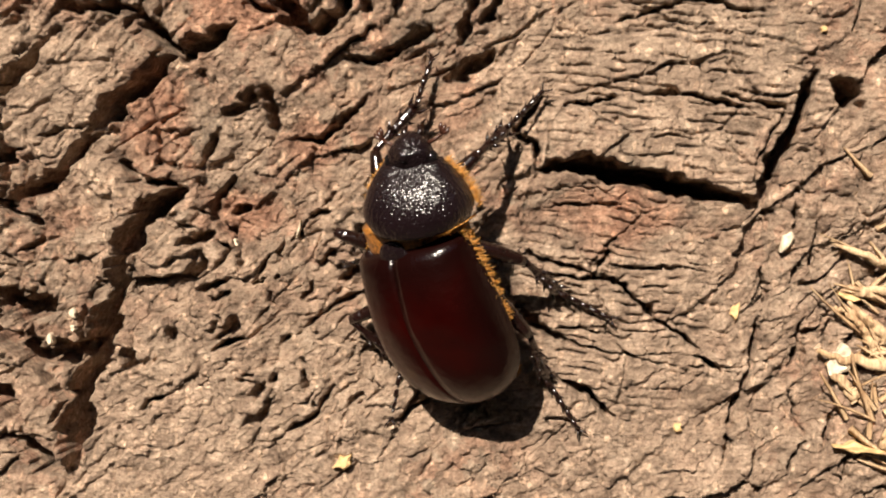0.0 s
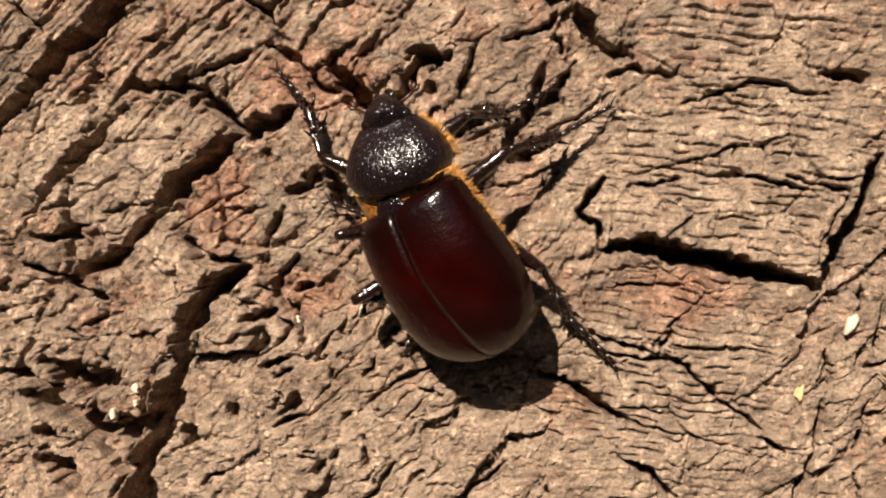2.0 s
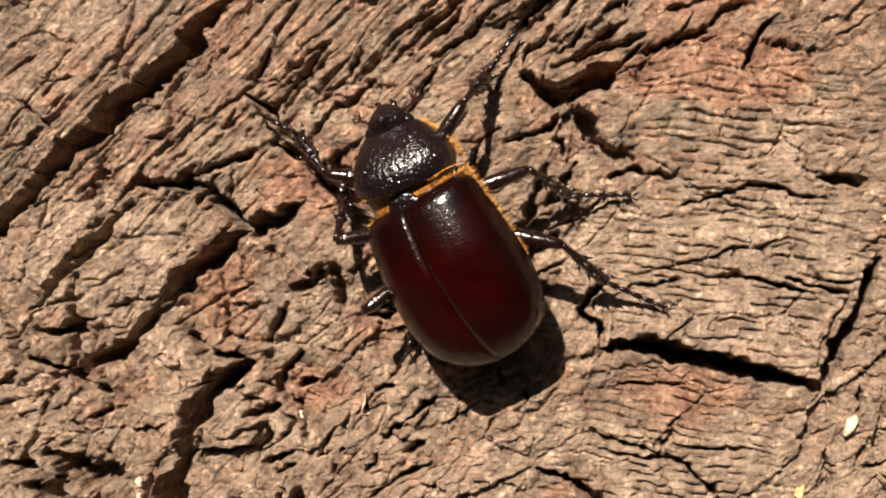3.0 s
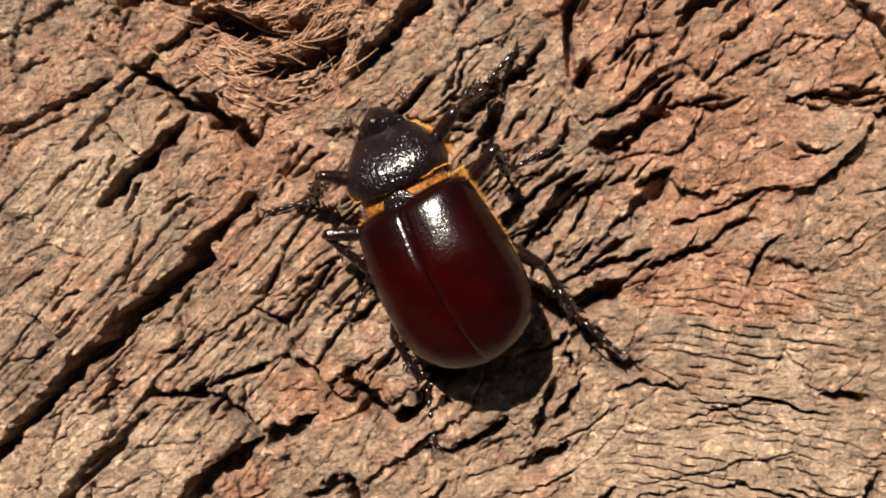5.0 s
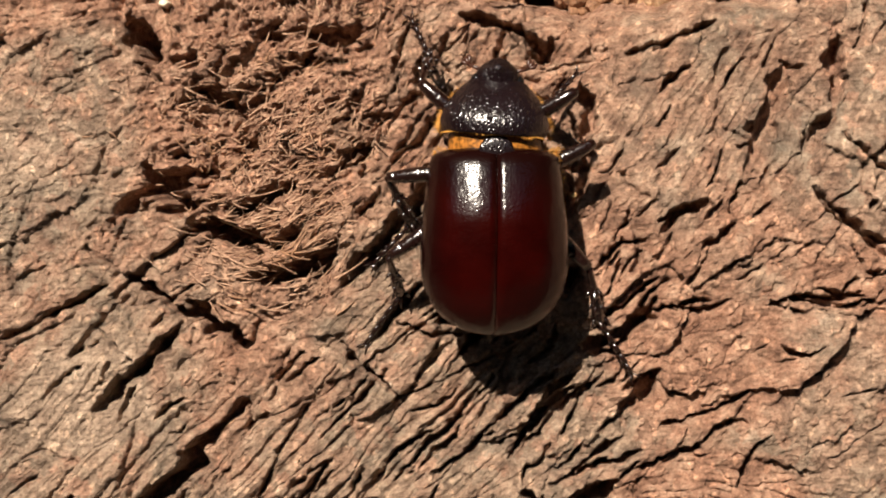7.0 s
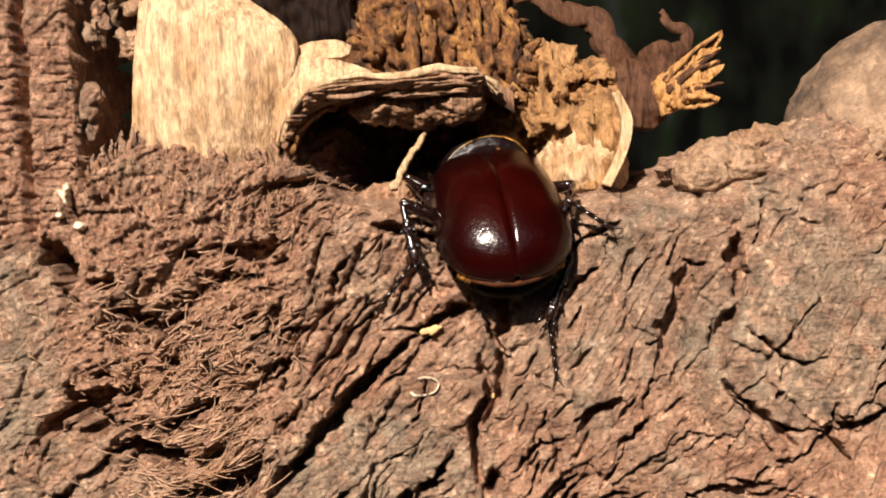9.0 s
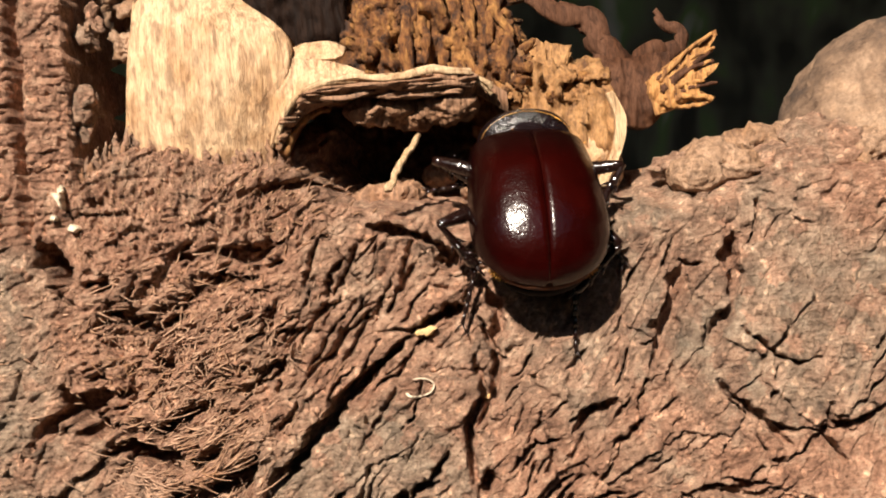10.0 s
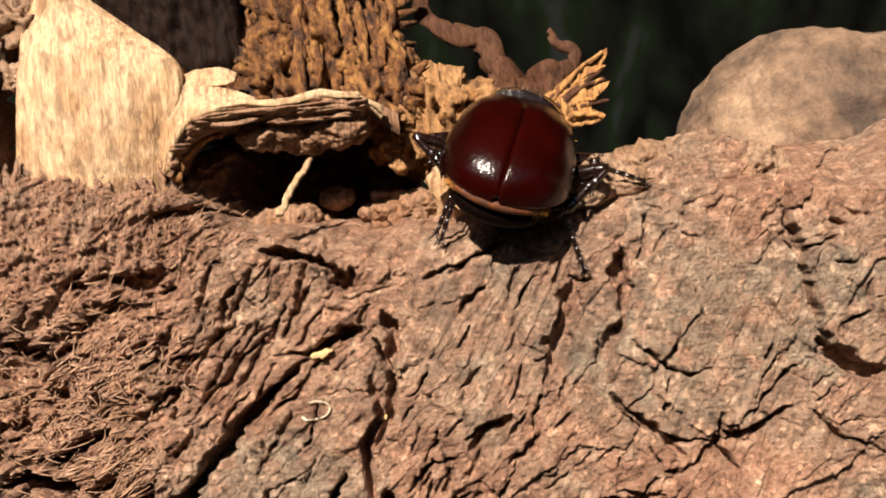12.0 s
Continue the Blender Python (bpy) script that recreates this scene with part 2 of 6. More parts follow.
def part(name, bm, mat, parent=None, label="", smooth=True):
    me = bpy.data.meshes.new(name)
    bm.to_mesh(me)
    bm.free()
    me.materials.append(mat)
    if smooth:
        me.polygons.foreach_set("use_smooth", [True] * len(me.polygons))
    ob = new(name, me)
    ob.parent = parent
    return tagged(ob, label) if label else ob


# ---- number fields for the bark ----
def lattice(ix, iy, seed):
    h = (ix.astype(np.int64) * 374761393 + iy.astype(np.int64) * 668265263 + seed * 974634541) & 0xFFFFFFFF
    h = ((h ^ (h >> 13)) * 1274126177) & 0xFFFFFFFF
    return ((h ^ (h >> 16)) & 0xFFFFFF).astype(np.float32) / np.float32(0xFFFFFF)


def wave(x, y, seed):
    """Gradient noise, about -1 to 1."""
    ix, iy = np.floor(x), np.floor(y)
    fx, fy = (x - ix).astype(np.float32), (y - iy).astype(np.float32)
    ux, uy = fx * fx * fx * (fx * (fx * 6 - 15) + 10), fy * fy * fy * (fy * (fy * 6 - 15) + 10)
    total = 0
    for a, wa in ((0, 1 - ux), (1, ux)):
        for c, wc in ((0, 1 - uy), (1, uy)):
            an = lattice(ix + a, iy + c, seed) * np.float32(6.2831853)
            total = total + wa * wc * (np.cos(an) * (fx - a) + np.sin(an) * (fy - c))
    return total * np.float32(1.5)


def fbm(x, y, seed, octaves=4, gain=0.55):
    total, amp, norm = 0, 1.0, 0
    for o in range(octaves):
        total = total + amp * wave(x * 2 ** o + 17.3 * o, y * 2 ** o - 9.1 * o, seed + o)
        norm, amp = norm + amp, amp * gain
    return total / norm


def cells(x, y, seed):
    """Distances to the two nearest scattered seeds, and the nearest one's number."""
    ix, iy = np.floor(x), np.floor(y)
    f1 = np.full(x.shape, 9.0, np.float32)
    f2, who = f1.copy(), np.zeros(x.shape, np.int64)
    for a in (-1, 0, 1):
        for c in (-1, 0, 1):
            px, py = ix + a, iy + c
            d = np.hypot(px + lattice(px, py, seed) - x, py + lattice(px, py, seed + 7) - y).astype(np.float32)
            near = d < f1
            f2 = np.where(near, f1, np.minimum(f2, d))
            who = np.where(near, (px + 500).astype(np.int64) * 1000 + (py + 500).astype(np.int64), who)
            f1 = np.minimum(f1, d)
    return f1, f2, who


def smooth(a, b, x):
    t = np.clip((x - a) / (b - a), 0, 1)
    return t * t * (3 - 2 * t)


# The bark in millimetres: x to the right, z up from a height of 500, y away from the light.
def grown(start, stop, first, factor):
    out, step, at = [], first, start
    while (at < stop) if first > 0 else (at > stop):
        step *= factor
        at += step
        out.append(at)
    return out


STEP = 0.16
XS = np.array(grown(-64, -165, -STEP, 1.12)[::-1] + list(np.arange(-64, 80, STEP)) + grown(80, 185, STEP, 1.12))
ZS = np.array(grown(-32, -500, -STEP, 1.12)[::-1] + list(np.arange(-32, 129, STEP)) + grown(129, 195, STEP, 1.12))
ZS = np.maximum(ZS, -502)
X, Z = np.meshgrid(XS, ZS)
X, Z = X.astype(np.float32), Z.astype(np.float32)

RIM = [
    (-170, 200), (-37.6, 200), (-36.4, 125), (-35.9, 104.4), (-29.2, 108.7), (-24.9, 108.3),
    (-19.1, 105.1), (-15.1, 105.1), (-11.2, 104.5), (-7.1, 104.9), (-3.5, 101.3), (1.5, 97.8),
    (6.6, 95.5), (11.8, 94.1), (18.5, 95.2), (25.2, 96.2), (29, 94.8), (33, 95.4),
    (48, 99.1), (54.5, 97.6), (60.5, 97.1), (66.5, 97), (72.3, 96.7), (95, 104),
    (200, 104),
]
RIM_Z = np.interp(X[0] + 0, [p[0] for p in RIM], [p[1] for p in RIM])[None, :].astype(np.float32)


def base_y(x, z):
    a, c = x / 1000, z / 1000 - 0.05
    y = 1000 * (-0.000095 + 0.008349 * a + 0.006070 * c + -0.17306 * a * a + 0.43058 * a * c + 0.37633 * c * c)
    return y + np.maximum(0, np.abs(x - 8) - 78) ** 2 / 130


def over_rim(x, z, rim):
    d = np.maximum(0, z - rim + 4)
    return 3.2 * (np.sqrt(d * d + 9) - 3)


WX = 1.5 * fbm(X / 6, Z / 6, 11, 3) + 0.28 * wave(X / 0.9, Z / 0.9, 15)
WZ = 1.5 * fbm(X / 6, Z / 6, 21, 3) + 0.28 * wave(X / 0.9, Z / 0.9, 25)
H = 2.1 * fbm(X / 26, Z / 26, 31, 3)
FLAKED = 0.12 + 1.0 * smooth(0, 80, Z) + 0.75 * fbm(X / 18, Z / 18, 61, 4)


def grain(angle, length, width, seed, octaves=4):
    c, s = math.cos(radians(angle)), math.sin(radians(angle))
    return fbm((X * c + Z * s) / length, (Z * c - X * s + 0.4 * WZ) / width, seed, octaves)


def facets(angle, length, width, seed, high, tilt):
    """Broken blocks: each cell has its own height and lean."""
    c, s = math.cos(radians(angle)), math.sin(radians(angle))
    u, v = X + 0.9 * WX, Z + 0.9 * WZ
    a, b = (u * c + v * s) / length, (v * c - u * s) / width
    _, _, who = cells(a, b, seed)
    px, py = who // 1000 - 500, who % 1000 - 500
    r1, r2, r3 = (lattice(px, py, seed + k) - 0.5 for k in (31, 32, 33))
    dx, dy = a - px - lattice(px, py, seed), b - py - lattice(px, py, seed + 7)
    return high * r1 + tilt * (dx * r2 + dy * r3) * 2


def crackle(angle, length, width, seed, size=0.16):
    c, s = math.cos(radians(angle)), math.sin(radians(angle))
    u, v = X + 0.5 * WX, Z + 0.5 * WZ
    f1, f2, _ = cells((u * c + v * s) / length, (v * c - u * s) / width, seed)
    return 1 - smooth(0.02, size, f2 - f1)


def checks(angle, length, width, seed):
    """Fine drying cracks: long broken lines along the grain with short ones across, and a slight height of its own for each piece."""
    c, s = math.cos(radians(angle)), math.sin(radians(angle))
    u, v = X + 0.45 * WX, Z + 0.45 * WZ
    a, b = (u * c + v * s) / length, (v * c - u * s) / width
    b = b + 0.55 * wave(0.45 * a, 0.16 * b, seed)
    line = np.round(b)
    far = np.abs(b - line) * width
    shown = smooth(-0.12, 0.22, wave(0.8 * a + 5.3 * line, 1.7 * line, seed + 1))
    row = np.floor(b)
    a = a + 3 * lattice(row, 0 * row, seed + 2) + 0.22 * wave(2 * a, b, seed + 3)
    col = np.round(a)
    across = np.abs(a - col) * length
    cut = (lattice(col, row, seed + 4) > 0.45).astype(np.float32)
    piece = lattice(np.floor(a), row, seed + 5) - 0.5
    return 0.22 * piece - np.maximum(shown * (1 - smooth(0.05, 0.20, far)), 0.8 * cut * (1 - smooth(0.04, 0.17, across)))


def blob(x, z, rx, rz=0, turn=0):
    c, s = math.cos(radians(turn)), math.sin(radians(turn))
    u, v = X - x + WX, Z - z + WZ
    return np.exp(-(((u * c + v * s) / rx) ** 2 + ((v * c - u * s) / (rz or rx)) ** 2) ** 2)


PATCHY = smooth(-0.15, 0.35, fbm(X / 9, Z / 9, 71, 3))
PATCHY2 = smooth(-0.1, 0.3, fbm(X / 12, Z / 12, 74, 3))
# Zones: checked plates, slanting grain, blocky bark, fibre nest, crumbling crust.
PLATES = np.clip(blob(25.7, 17.2, 16, 12) + blob(18.5, -6.2, 12, 13) + blob(27.7, 34.8, 13, 8), 0, 1)
SLANT = np.clip(blob(-44.6, 37.4, 21, 21) + blob(-4.5, 54.4, 17, 10) + blob(-14.1, 44.5, 19, 8), 0, 1) * (1 - PLATES)
NEST = blob(-24.5, 80.9, 15, 17)
CRUST = blob(51.4, 75, 19, 17)
TOP = blob(25.6, 80.7, 15, 12)
BLOCKS = blob(-37.6, 3.2, 21, 27) * (1 - PLATES)
RED = np.clip(blob(-31.1, 14.8, 6, 7) + blob(20.3, 3.8, 10, 4) + blob(23.1, 52.7, 10, 8) + blob(-20.3, 27.9, 7, 4) + blob(-14.2, 11.4, 4, 4) + blob(-22.2, 4.4, 5, 4) + blob(22.3, 39.8, 10, 4) + blob(8.6, -7.6, 4, 4) + blob(27.2, 38.8, 8, 4) + blob(47.1, 62.5, 10, 4) + blob(-18.8, 91.7, 8, 6), 0, 1)
BEIGE = np.clip(blob(-28.2, -17.4, 12, 9) + blob(-45.7, 19.5, 8, 7) + blob(-48.5, 52.6, 10, 8) + blob(-5.3, 67, 8, 6) + 0.55 * blob(-55, 74, 14, 14) + 0.45 * blob(-55, 86, 12, 13), 0, 1)
LICHEN = np.clip(blob(31.6, 52.5, 5, 5) + blob(32.5, 82.6, 7, 6) + blob(13.5, 68.4, 4, 4) + blob(31, 21.3, 8, 4) + blob(20.9, 65.3, 3, 7), 0, 1)
REST = np.clip(1 - PLATES - SLANT - NEST - CRUST - TOP - BLOCKS, 0, 1)
EVEN = np.clip(0.75 * PLATES + 0.6 * SLANT + 0.6 * TOP + 0.6 * CRUST + 0.5 * BEIGE, 0, 0.8)
H += (1 - EVEN) * (0.95 * fbm(X / 8, Z / 8, 41, 4) + 0.30 * fbm(X / 1.7, Z / 1.7, 51, 3))
H += PLATES * (0.20 * grain(-7, 9, 0.9, 101) + 0.5 + facets(-6, 15, 7, 105, 0.7, 0.5) + 0.75 * checks(-7, 2.9, 0.95, 103) - 0.6 * crackle(-6, 15, 7, 105, 0.03))
H += SLANT * (facets(43, 20, 5, 110, 1.1, 0.6) + facets(43, 9, 1.7, 113, 0.30, 0.25) + 0.85 * grain(43, 24, 1.5, 111) + 0.45 * grain(44, 16, 0.6, 112) - 0.8 * crackle(43, 20, 5, 110, 0.04) + 0.55 * PATCHY * checks(43, 7.0, 1.5, 115) - 0.5 * PATCHY2 * np.clip(grain(43, 16, 0.6, 114), 0, 1))
H += NEST * (0.9 * grain(15, 5, 0.8, 121) + 0.8 * np.abs(fbm(X / 4, Z / 4, 123)) + facets(20, 6, 3.5, 124, 2.2, 1.2) + facets(20, 2.2, 1.0, 125, 1.0, 0.6) + 0.6)
H += CRUST * (facets(20, 9, 7, 130, 0.8, 0.6) + 0.40 * grain(58, 9, 1.0, 135) + 0.35 * fbm(X / 2.0, Z / 2.0, 131) + 0.25 * checks(62, 3.0, 1.6, 134) - 0.7 * PATCHY * crackle(20, 9, 7, 130, 0.05))
H += TOP * (facets(55, 13, 6, 140, 0.7, 0.5) + 0.60 * grain(56, 12, 0.9, 141) + 0.25 * grain(58, 6, 0.45, 142) + 0.30 * PATCHY2 * checks(56, 4.5, 1.3, 143) - 0.45 * PATCHY * crackle(55, 13, 6, 140, 0.05))
H += BLOCKS * (facets(42, 14, 8, 150, 3.2, 2.0) + facets(40, 5, 3, 153, 1.1, 0.8) + 0.5 * fbm(X / 3, Z / 3, 151) + 0.6 * fbm(X / 7, Z / 7, 152) + 0.3 * grain(42, 9, 0.8, 154) - 1.6 * PATCHY * crackle(42, 14, 8, 150, 0.05) - 0.6 * PATCHY2 * crackle(40, 5, 3, 153, 0.09))
H += REST * (facets(38, 13, 5, 160, 1.5, 0.9) + facets(35, 4.4, 2, 163, 0.45, 0.35) + 0.35 * grain(38, 6, 1.3, 161) - 0.9 * PATCHY * crackle(38, 13, 5, 160, 0.05) - 0.4 * PATCHY2 * crackle(35, 4.4, 2, 163, 0.09))
H += BEIGE * 0.5 * fbm(X / 2.6, Z / 2.6, 155, 3)
FRINGE = smooth(-42, -36, X) * smooth(-4, -12, X) * smooth(88, 97, Z)
H += FRINGE * (1.0 * grain(80, 5, 0.55, 181) + facets(75, 4, 1.5, 182, 1.0, 0.6))
LEFT = smooth(-34, -38, X) * smooth(92, 99, Z)
H = H * (1 - 0.65 * LEFT)
H += LEFT * (1.3 * grain(88, 14, 3, 191, 3) + 0.5 * grain(3, 4, 0.8, 192) + 0.4 * checks(3, 4.0, 1.1, 193) - 2.5 * (1 - smooth(0, 1.2, np.abs(X + 42 + 0.5 * WX))))
FLAKED -= 0.9 * BEIGE
FLAKED += 0.55 * LEFT + 0.15 * FRINGE
FLAKED += 1.15 * RED + 0.35 * NEST * PATCHY - 0.35 * PLATES - 0.1 * SLANT - 0.30 * CRUST - 0.25 * TOP
H -= 0.7 * RED
H = H * (1 - 0.5 * BEIGE)

FURROWS = np.zeros_like(H)
LIFT = np.zeros_like(H)


def furrow(points, width, depth, lift=0.0, reach=5.0):
    """A crack along a line, in millimetres. lift: how far the side to the left of its way stands up."""
    global FURROWS, LIFT
    px, pz = [p[0] for p in points], [p[1] for p in points]
    pad = width + 3 + (3 * reach if lift else 0)
    i0, i1 = np.searchsorted(XS, (min(px) - pad, max(px) + pad))
    j0, j1 = np.searchsorted(ZS, (min(pz) - pad, max(pz) + pad))
    if i1 - i0 < 2 or j1 - j0 < 2:
        return
    cut = (slice(j0, j1), slice(i0, i1))
    x, z = X[cut] + 0.75 * WX[cut], Z[cut] + 0.75 * WZ[cut]
    best, side = np.full(x.shape, 1e6, np.float32), np.zeros(x.shape, np.float32)
    along = np.zeros(x.shape, np.float32)
    total = sum(math.dist(points[k], points[k + 1]) for k in range(len(points) - 1))
    run = 0.0
    for (ax, az), (bx, bz) in zip(points, points[1:]):
        dx, dz = bx - ax, bz - az
        ln = math.hypot(dx, dz) + 1e-6
        t = np.clip(((x - ax) * dx + (z - az) * dz) / ln ** 2, 0, 1)
        d = np.hypot(x - ax - t * dx, z - az - t * dz)
        s = ((z - az) * dx - (x - ax) * dz) / ln
        near = d < best
        best, side, along = np.where(near, d, best), np.where(near, s, side), np.where(near, run + t * ln, along)
        run += ln
    taper = smooth(-0.15, 0.25, along / total) * smooth(-0.15, 0.25, 1 - along / total)
    w = width * (0.35 + 0.65 * taper) * (1 + 0.45 * wave(x / 3.1, z / 3.1, 77))
    steep = 0.50 if width > 0.5 else 0.25
    w = w * (1.0 if lift >= 2 else 0.55 + 0.75 * lattice(np.floor(along / 2.3 + 0.6 * wave(x / 2, z / 2, 79)), np.zeros_like(along), int(7 * abs(points[0][0])) + 5))
    ragged = 0.16 * wave(x / 0.8, z / 0.8, 78) + 0.35 * min(1.0, width) * wave(x / 1.9, z / 1.9, 80)
    groove = depth * taper * (1 - smooth(steep * w, 1.05 * w, best + ragged))
    FURROWS[cut] = np.maximum(FURROWS[cut], groove)
    if lift:
        raised = smooth(-0.4 * width, 0.4 * width, side) * np.exp(-(best / reach) ** 2) * taper
        LIFT[cut] = np.maximum(LIFT[cut], lift * raised)


furrow([(-42.3, 28.4), (-40, 27.7), (-33.4, 27.3)], 0.62, 4.3)
furrow([(-33.4, 27.3), (-30.2, 23.7), (-27.9, 22.4), (-25.6, 23.6)], 1.03, 5.4)
furrow([(-39.8, 15.2), (-37.7, 16.8), (-34.3, 19.3), (-30.3, 21.2)], 1.10, 5.1, 1.2)
furrow([(-45.1, 24.9), (-46.9, 22.1), (-49.8, 19.5), (-53.3, 16.3)], 0.53, 3.5)
furrow([(-38.0, -6.8), (-36.5, -2.8), (-35.0, 1.2), (-32.7, 4.3), (-28.8, 7.1)], 1.35, 7.5, 1.2)
furrow([(-25.6, 3.2), (-24.8, 6.1), (-22.8, 8.6)], 0.7, 4)
furrow([(-27.7, 9.4), (-26.1, 11.4), (-24.9, 13.5)], 0.6, 3.5)
furrow([(-35.9, 10.1), (-33.7, 8.3), (-30.0, 8.1)], 0.9, 4.5)
furrow([(-29.3, 0.7), (-27.3, 1.1), (-25.0, 1.8)], 0.55, 3.2)
furrow([(-28.3, -3.6), (-27.4, -1.3), (-26.0, -3.6)], 0.5, 3)
furrow([(-29.0, 22.1), (-32.9, 19.7), (-36.1, 17.5), (-38.9, 13.5), (-40.2, 11.6)], 1.15, 6.5, 1)
furrow([(-42.9, 9.7), (-46.4, 7.6), (-49.9, 5.8)], 1.1, 6, 1)
furrow([(-42.9, 25.8), (-45.6, 23.7), (-48.5, 20.5), (-49.9, 19.4)], 0.85, 4.5, 0.8)
furrow([(-42.4, 28.3), (-38.8, 27.8), (-35.2, 27.1)], 0.6, 3.5)
furrow([(-33.9, 27.1), (-30.4, 24.9), (-28.4, 22.6)], 0.8, 4.5)
furrow([(-28.4, 22.6), (-25.5, 23.9), (-22.4, 25.6)], 0.95, 5, 0.8)
furrow([(-17.2, 27.3), (-15.5, 25.2), (-13.2, 24.2)], 0.7, 4)
furrow([(-13.2, 24.1), (-12.2, 25.4), (-10.9, 26.8)], 1.2, 6)
furrow([(-9.7, 21.2), (-7.0, 20.9), (-4.1, 21.9), (0.2, 24.7)], 0.55, 3.4, 0.6)
furrow([(-18.9, 18.7), (-18.2, 16.2), (-17.9, 13.4)], 0.6, 3.5)
furrow([(-24.5, 15.1), (-21.5, 16.6), (-18.9, 18.1)], 0.5, 3, 0.6)
furrow([(-15.8, 12.7), (-13.2, 12.4), (-10.0, 15.1), (-7.0, 17.6)], 0.5, 3, 0.6)
furrow([(-13.6, -1.6), (-10.3, 0.9), (-7.3, 3.0)], 0.4, 2.5)
furrow([(-7.8, 26.6), (-6.9, 27.3)], 0.5, 3)
furrow([(-30.3, 21.2), (-34.5, 19.1), (-37.3, 16.4), (-40.1, 13.9)], 1, 5.5, 1)
furrow([(-40.2, 13.8), (-41.5, 11.6), (-44.7, 9.3), (-48.6, 6.1)], 0.8, 4.5, 0.8)
furrow([(-55.6, 7.6), (-52.7, 6.6), (-50.0, 5.0), (-48.1, 3.3)], 0.6, 4)
furrow([(-58.8, 12.3), (-57.1, 10.6), (-55.4, 9.3)], 0.5, 3)
furrow([(-28.9, 37.7), (-26.2, 35.7), (-23.7, 32.5)], 0.5, 3.2)
furrow([(-34.7, 28.8), (-31.0, 30.1), (-28.0, 31.8)], 0.45, 3, 0.5)
furrow([(-24.6, 15.5), (-21.6, 16.8), (-19.6, 18.7)], 0.6, 3.5, 0.6)
furrow([(-59.6, -5.3), (-55.4, -6.6), (-51.3, -8.9), (-47.8, -10.5)], 0.9, 5)
furrow([(-45.0, -10.8), (-42.3, -11.8), (-38.7, -10.0)], 1.2, 6)
furrow([(-50.9, -0.1), (-46.2, -5.1)], 0.35, 2)
furrow([(1.4, 32.0), (4.8, 33.2), (6.7, 34.7)], 0.45, 2.8)
furrow([(1.6, 19.2), (5.1, 20.7), (6.6, 21.9)], 0.9, 4.5, 0.6)
furrow([(6.4, 37.2), (9.5, 38.6), (12.5, 39.5)], 0.9, 4.5, 0.6)
furrow([(12.2, 27.2), (15.0, 28.6), (18.6, 28.0), (20.1, 29.2)], 0.35, 2.2)
furrow([(9.4, -1.9), (12.5, -2.8), (17.7, -2.9), (20.8, -3.9), (22.9, -5.7)], 0.38, 2.4)
furrow([(22.9, -5.7), (24.1, -7.6), (26.5, -9.1), (28.7, -10.9)], 0.38, 2.6)
furrow([(4.7, -4.5), (7.5, -6.1), (11.2, -8.2), (15.0, -10.3)], 0.6, 3.6)
furrow([(17.7, -2.4), (19.2, -0.2), (20.2, 1.4)], 0.3, 2)
furrow([(0.5, 62.5), (2.7, 64.6), (4.7, 66.7)], 0.7, 4, 0.5)
furrow([(-6.0, 58.9), (-2.4, 61.0), (0.2, 62.8)], 0.9, 4.5)
furrow([(9.5, 55.5), (12.6, 56.1), (15.7, 57.9), (18.2, 60.0)], 0.9, 4.5, 0.8)
furrow([(18.2, 59.7), (21.9, 60.3), (25.0, 60.7)], 0.5, 3)
furrow([(3.0, 46.3), (5.9, 48.7), (8.8, 51.2)], 0.6, 3.8, 0.5)
furrow([(6.7, 40.4), (10.5, 43.2), (13.7, 45.4)], 0.45, 3)
furrow([(14.3, 48.5), (17.2, 50.1), (19.0, 51.3)], 0.8, 4, 0.5)
furrow([(18.9, 42.1), (22.3, 44.0), (25.4, 46.1), (27.9, 46.7)], 0.4, 2.6)
furrow([(26.6, 39.5), (28.5, 43.2), (30.6, 45.1)], 0.5, 3)
furrow([(30.4, 59.6), (33.5, 60.8), (37.7, 60.3), (41.2, 60.8)], 0.5, 3)
furrow([(32.2, 55.6), (35.2, 54.3), (37.0, 55.1)], 0.4, 2.6)
furrow([(7.2, 36.6), (9.1, 34.6), (11.0, 32.7), (14.7, 29.7)], 0.7, 4)
furrow([(5.7, 24.9), (7.7, 28.2), (9.0, 30.1)], 0.6, 3.5)
furrow([(-6.6, 21.7), (-2.0, 23.6), (1.2, 24.6)], 0.5, 3)
furrow([(11.8, 79.2), (12.5, 82.3), (11.4, 85.6)], 0.8, 3.5)
furrow([(16.0, 88.6), (19.8, 90.0), (23.6, 90.7)], 0.35, 2.2)
furrow([(19.3, 69.9), (22.2, 71.0), (24.7, 71.9)], 0.6, 3, 0.5)
furrow([(23.8, 66.2), (26.1, 67.7), (27.7, 68.9)], 0.4, 2.4)
furrow([(11.8, 64.8), (14.4, 66.6), (17.6, 67.7)], 0.5, 3)
furrow([(15.1, 50.9), (17.6, 51.5), (19.2, 52.7)], 0.6, 3.2)
furrow([(0.3, 48.2), (4.2, 50.6), (7.2, 53.1)], 0.5, 3.2)
furrow([(6.4, 40.3), (10.9, 42.1), (16.0, 43.9)], 0.6, 3.6, 0.5)
furrow([(3.4, 44.9), (8.0, 49.2), (10.0, 51.1)], 0.55, 3.4)
furrow([(22.4, 47.3), (26.2, 48.7), (28.7, 49.9)], 0.35, 2.4)
furrow([(-15.7, 39.5), (-11.6, 43.9), (-7.5, 46.4)], 0.5, 3)
furrow([(-17.5, 57.1), (-15.0, 54.1), (-11.3, 50.8)], 0.45, 3)
